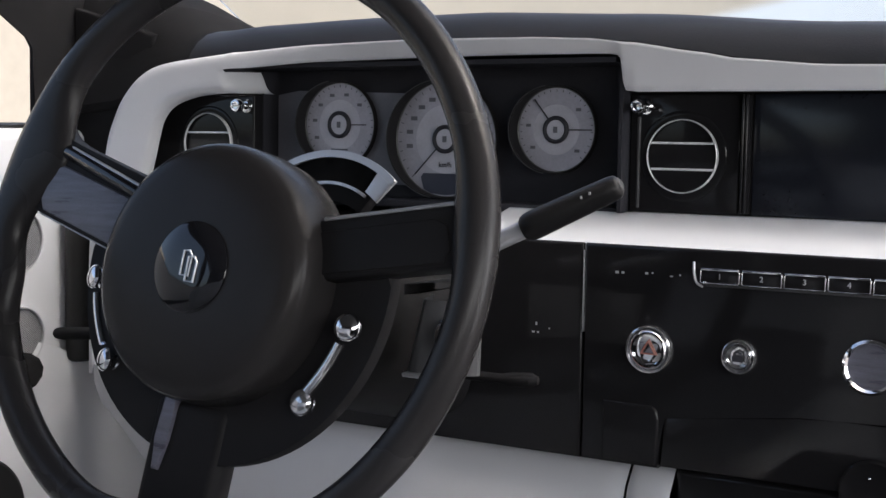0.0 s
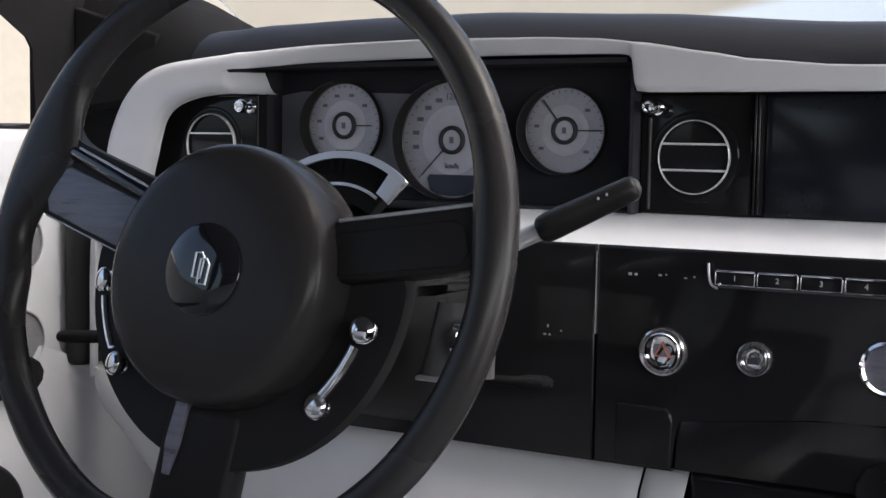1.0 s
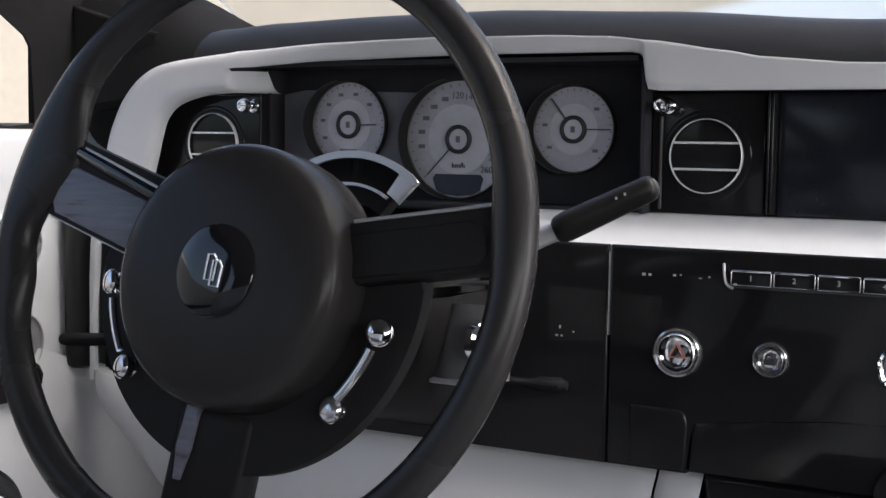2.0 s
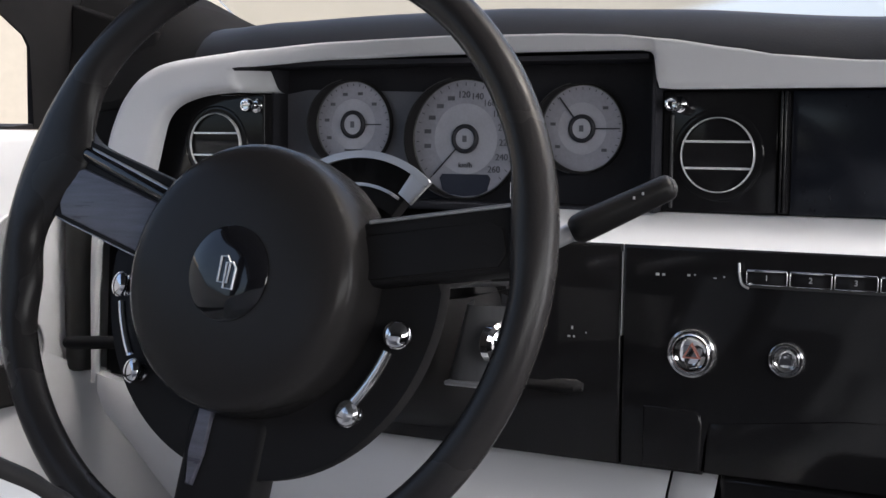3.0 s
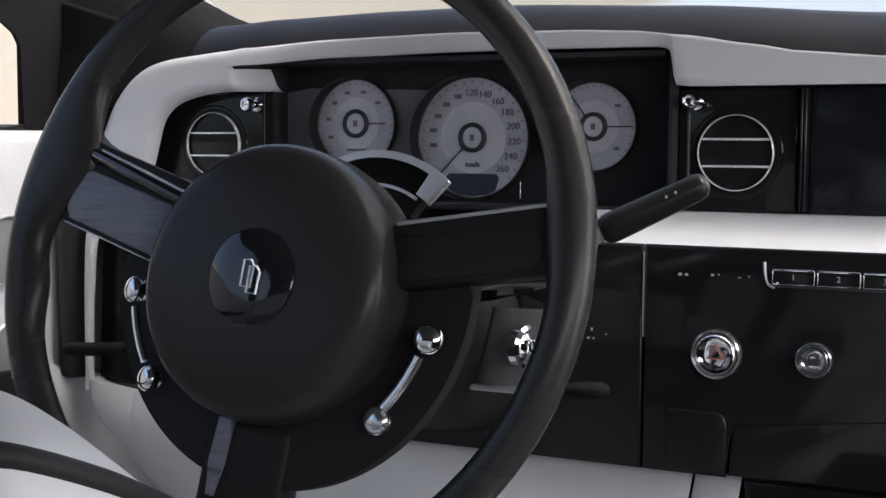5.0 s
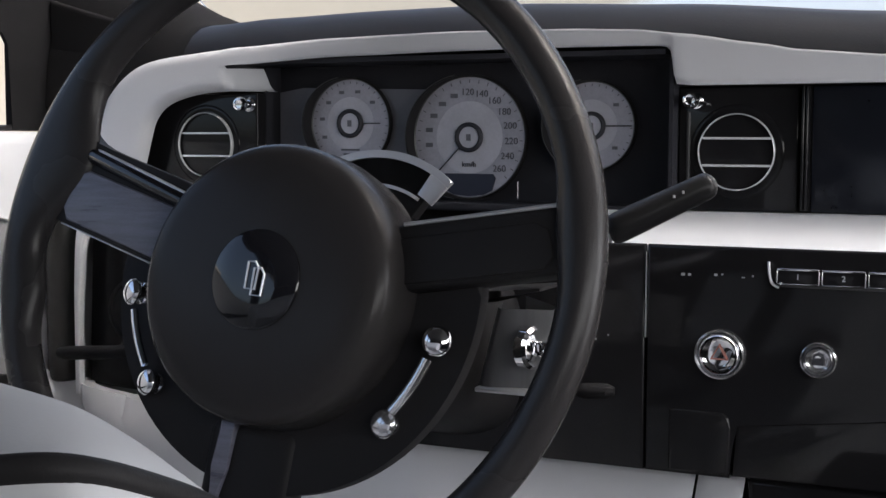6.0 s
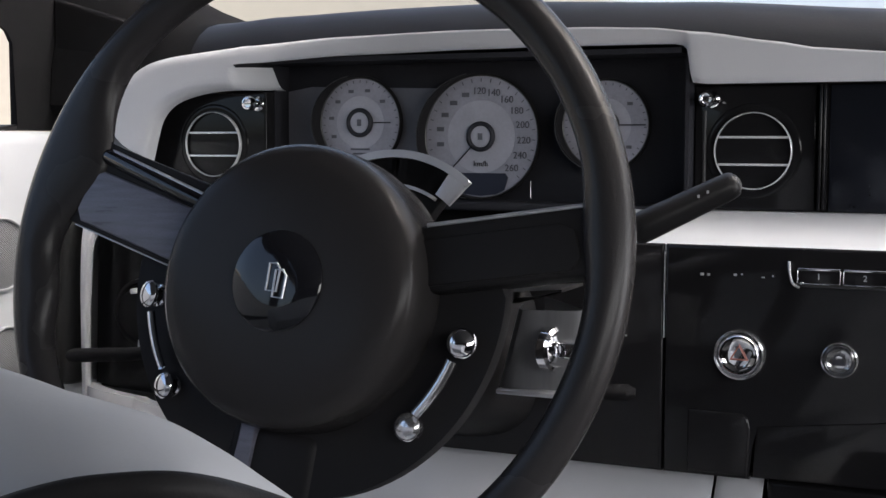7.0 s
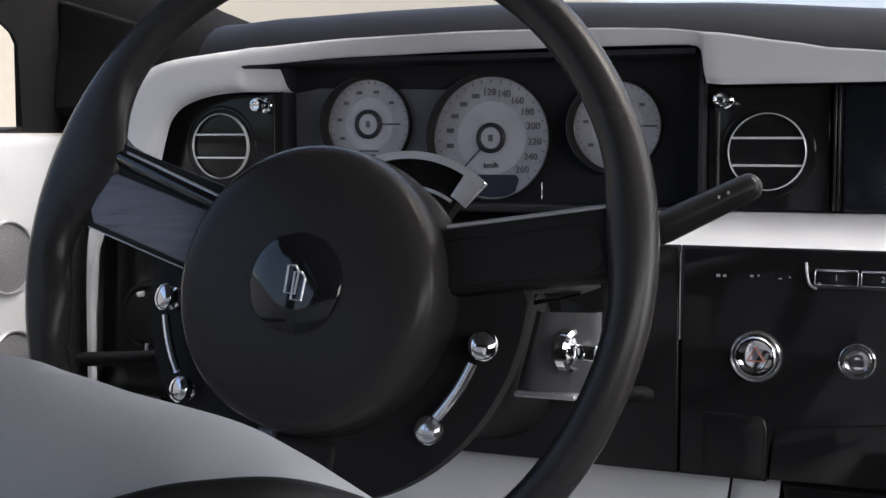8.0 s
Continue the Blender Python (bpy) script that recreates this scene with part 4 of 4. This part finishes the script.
part("hood", loft([[(-0.081, y, 0.6255), (-0.081, y, 0.6325), (-0.066, y, 0.6345), (-0.040, y + 0.006, 0.6365), (-0.040, y + 0.006, 0.6345), (-0.066, y, 0.6275), (-0.081, y, 0.6255)] for y in (-0.203, -0.16)]),
     SATIN_BLACK, ign, "satin black hood above the switch", smooth=False)
mi = pose(-0.0485, -0.1945, 0.5985, 90, 0, 72)
part("ring", lathe([(0.0098, 0.0), (0.0098, 0.005), (0.0116, 0.007), (0.0140, 0.0055), (0.0148, 0.0)], 40), CHROME, ign, m=mi.copy())
part("barrel", lathe([(0.0097, 0.002), (0.0085, 0.0050), (0.0, 0.0075)], 32), CHROME, ign, m=mi.copy())
part("key_grip", box(-0.0020, 0.0020, -0.0052, 0.0052, 0.006, 0.0225, 0.0018), CHROME, ign, m=mi.copy())

# ---- stalks ----
stalk = thing("gear_selector", "black column gear lever with silver neck", "gear lever", (-0.02, -0.19, 0.66))
d0, d1 = Vector((-0.012, -0.196, 0.6655)), Vector((0.0615, -0.172, 0.7035))
pts = [d0 + (d1 - d0) * t for t in (0.20, 0.22, 0.25, 0.3, 0.45, 0.6, 0.75, 0.88, 0.95, 0.985, 1.005, 1.015, 1.02)]
grip = part("grip", tube(pts, [0.0075, 0.0098, 0.0110, 0.0115, 0.0112, 0.0108, 0.0104, 0.0101, 0.0099, 0.0092, 0.0078, 0.0055, 0.002], 24, False, 0.85), GRIP_BLACK, stalk, "black grip")
part("neck", tube([(-0.06, -0.18, 0.645), tuple(d0 + (d1 - d0) * -0.1), tuple(d0 + (d1 - d0) * 0.23)], [0.006, 0.006, 0.0062], 20), SATIN_METAL, stalk, "satin silver neck")
part("tip_button", tube([d0 + (d1 - d0) * f for f in (1.0, 1.02, 1.035)], [0.0060, 0.0050, 0.002], 20), GREY_METAL, grip, "small grey end button")
for f, w in ((0.72, 0.0013), (0.79, 0.0013)):
    p = d0 + (d1 - d0) * f + Vector((0.002, -0.0104, 0.003))
    part("symbol", box(p.x - w / 2, p.x + w / 2, p.y - 0.0003, p.y + 0.0003, p.z - 0.0009, p.z + 0.0009), PALE_INK, grip, smooth=False)
lst = thing("indicator_stalk", "black indicator stalk behind the steering wheel", "stalk", (-0.3, -0.18, 0.62))
part("lever", tube([(-0.26, -0.18, 0.598), (-0.33, -0.17, 0.576), (-0.40, -0.165, 0.566), (-0.446, -0.164, 0.562), (-0.453, -0.1635, 0.5615), (-0.457, -0.163, 0.561)], [0.005, 0.0056, 0.0066, 0.0070, 0.0060, 0.0025], 20, False, 0.8), PILLAR_CLOTH, lst)

ls = thing("light_switch", "black rotary light switch with chrome markers on the dashboard", "switch", (-0.50, 0.0, 0.575))
ml = facing(-0.508, 0.005, 0.572)
part("ring", lathe([(0.026, 0.0), (0.026, 0.006), (0.028, 0.0075), (0.031, 0.006), (0.032, 0.0)], 48), SATIN_BLACK, ls, m=ml.copy())
part("knob", lathe([(0.024, 0.0), (0.0235, 0.010), (0.020, 0.012), (0, 0.012)], 48), MATTE_BLACK, ls, m=ml.copy())
part("marker", box(-0.0045, 0.0035, 0.0185, 0.0235, 0.010, 0.0135, 0.0012), BRIGHT_TRIM, ls, m=ml @ pose(0, 0, 0, 0, 0, 10))
part("marker", box(-0.0016, 0.0016, 0.0245, 0.0345, 0.004, 0.0085, 0.0008), BRIGHT_TRIM, ls, m=ml @ pose(0, 0, 0, 0, 0, 175))

low = thing("column_lever", "short black lever under the steering column", "lever", (-0.06, -0.15, 0.56))
part("lever", tube([(-0.09, -0.155, 0.566), (-0.055, -0.15, 0.5645), (-0.034, -0.147, 0.564), (-0.026, -0.146, 0.564), (-0.012, -0.144, 0.5645), (-0.007, -0.143, 0.5645)], [0.005, 0.005, 0.005, 0.0075, 0.0075, 0.004], 20, False, 0.7), PILLAR_CLOTH, low)

# small pale marks on the lower panels
marks = thing("panel_markings", "small pale printed symbols on the gloss black panel", "markings", (0, -0.066, 0.6))
for x, z, w, h in ((0.018, 0.6365, 0.0035, 0.0028), (0.0225, 0.6365, 0.0028, 0.0024), (0.041, 0.637, 0.003, 0.0022), (0.0455, 0.6375, 0.0016, 0.0016), (0.060, 0.636, 0.003, 0.0012),
                   (0.0665, 0.6372, 0.0016, 0.0018), (-0.047, 0.593, 0.0018, 0.0035), (-0.0495, 0.5865, 0.003, 0.002), (-0.0455, 0.5865, 0.002, 0.002), (-0.036, 0.590, 0.0016, 0.0016)):
    part("symbol", box(x - w * 0.36, x + w * 0.36, -0.0660, -0.0655, z - h * 0.34, z + h * 0.34), PALE_INK, marks, smooth=False)

# ---- driver's seat ----
seat = thing("driver_seat", "white leather driver's seat with black piping across its back", "car seat", (-0.15, -0.6, 0.0))
# the ridge over the backrest, and the piping that borders its back panel
RIDGE = curve([(-0.46, -0.75, 0.20), (-0.462, -0.75, 0.40), (-0.462, -0.75, 0.60), (-0.43, -0.757, 0.665), (-0.34, -0.76, 0.677), (-0.10, -0.76, 0.682), (0.0, -0.76, 0.6822), (0.030, -0.76, 0.6810), (0.0545, -0.76, 0.6780),
               (0.0715, -0.76, 0.6752), (0.0835, -0.76, 0.6710), (0.0925, -0.76, 0.6668), (0.0985, -0.757, 0.6610), (0.1025, -0.751, 0.6520), (0.1025, -0.742, 0.6380), (0.100, -0.740, 0.60), (0.094, -0.738, 0.50), (0.088, -0.738, 0.20)], 6)
BORDER = curve([(-0.46, -0.80, 0.20), (-0.462, -0.80, 0.40), (-0.462, -0.80, 0.56), (-0.43, -0.81, 0.62), (-0.34, -0.815, 0.640), (-0.10, -0.815, 0.640), (0.0, -0.814, 0.645), (0.050, -0.811, 0.6605), (0.080, -0.807, 0.6722),
                (0.094, -0.803, 0.6752), (0.104, -0.796, 0.6745), (0.1075, -0.778, 0.6668), (0.1085, -0.765, 0.6600), (0.1090, -0.753, 0.6525), (0.1090, -0.742, 0.6400), (0.104, -0.740, 0.60), (0.096, -0.741, 0.50), (0.090, -0.741, 0.20)], 6)
rows = []
for p, q in zip(RIDGE, BORDER):
    p, q = Vector(p), Vector(q)
    out = Vector(((q.x + 0.17) * 0.30, -0.04, 0.0)).normalized()
    row = [(-0.17 + (p.x + 0.17) * 0.6, -0.66, 0.2 + (p.z - 0.2) * 0.7), (p.x - (p.x + 0.17) * 0.34, -0.69, p.z - 0.055), (p.x - (p.x + 0.17) * 0.21, -0.718, p.z - 0.020), p.lerp(q, -0.12) - Vector((0, 0, 0.003))]
    row += [p.lerp(q, f) + Vector((0, 0, 0.0012 * math.sin(math.pi * f))) for f in (0, 0.2, 0.4, 0.6, 0.8, 1.0)]
    row += [q + out * 0.004 - Vector((0, 0, 0.003)), q + out * 0.010 - Vector((0, 0, 0.012)), q + out * 0.013 - Vector((0, 0, 0.04)), q + out * 0.006 - Vector((0, 0, 0.12)),
            (-0.17 + (q.x + 0.17) * 0.8, -0.80, 0.2 + (q.z - 0.2) * 0.3)]
    rows.append(row)
part("backrest", loft(rows), WHITE_LEATHER, seat, "white leather backrest")
part("cushion", join(box(-0.40, 0.04, -0.70, -0.22, 0.16, 0.37, 0.05, 5), box(-0.47, -0.385, -0.70, -0.24, 0.16, 0.44, 0.04, 5), box(0.01, 0.085, -0.70, -0.24, 0.16, 0.44, 0.035, 5)),
     WHITE_LEATHER, seat, "white leather cushion with raised sides")
part("piping", tube([Vector(q) + Vector((0.0004, -0.0006, -0.0006)) for q in BORDER if q[2] > 0.5], 0.0028, 12), SATIN_BLACK, seat, "black leather piping")
part("seat_base", box(-0.42, 0.06, -0.68, -0.26, 0.0, 0.159, 0.01), SATIN_BLACK, seat)
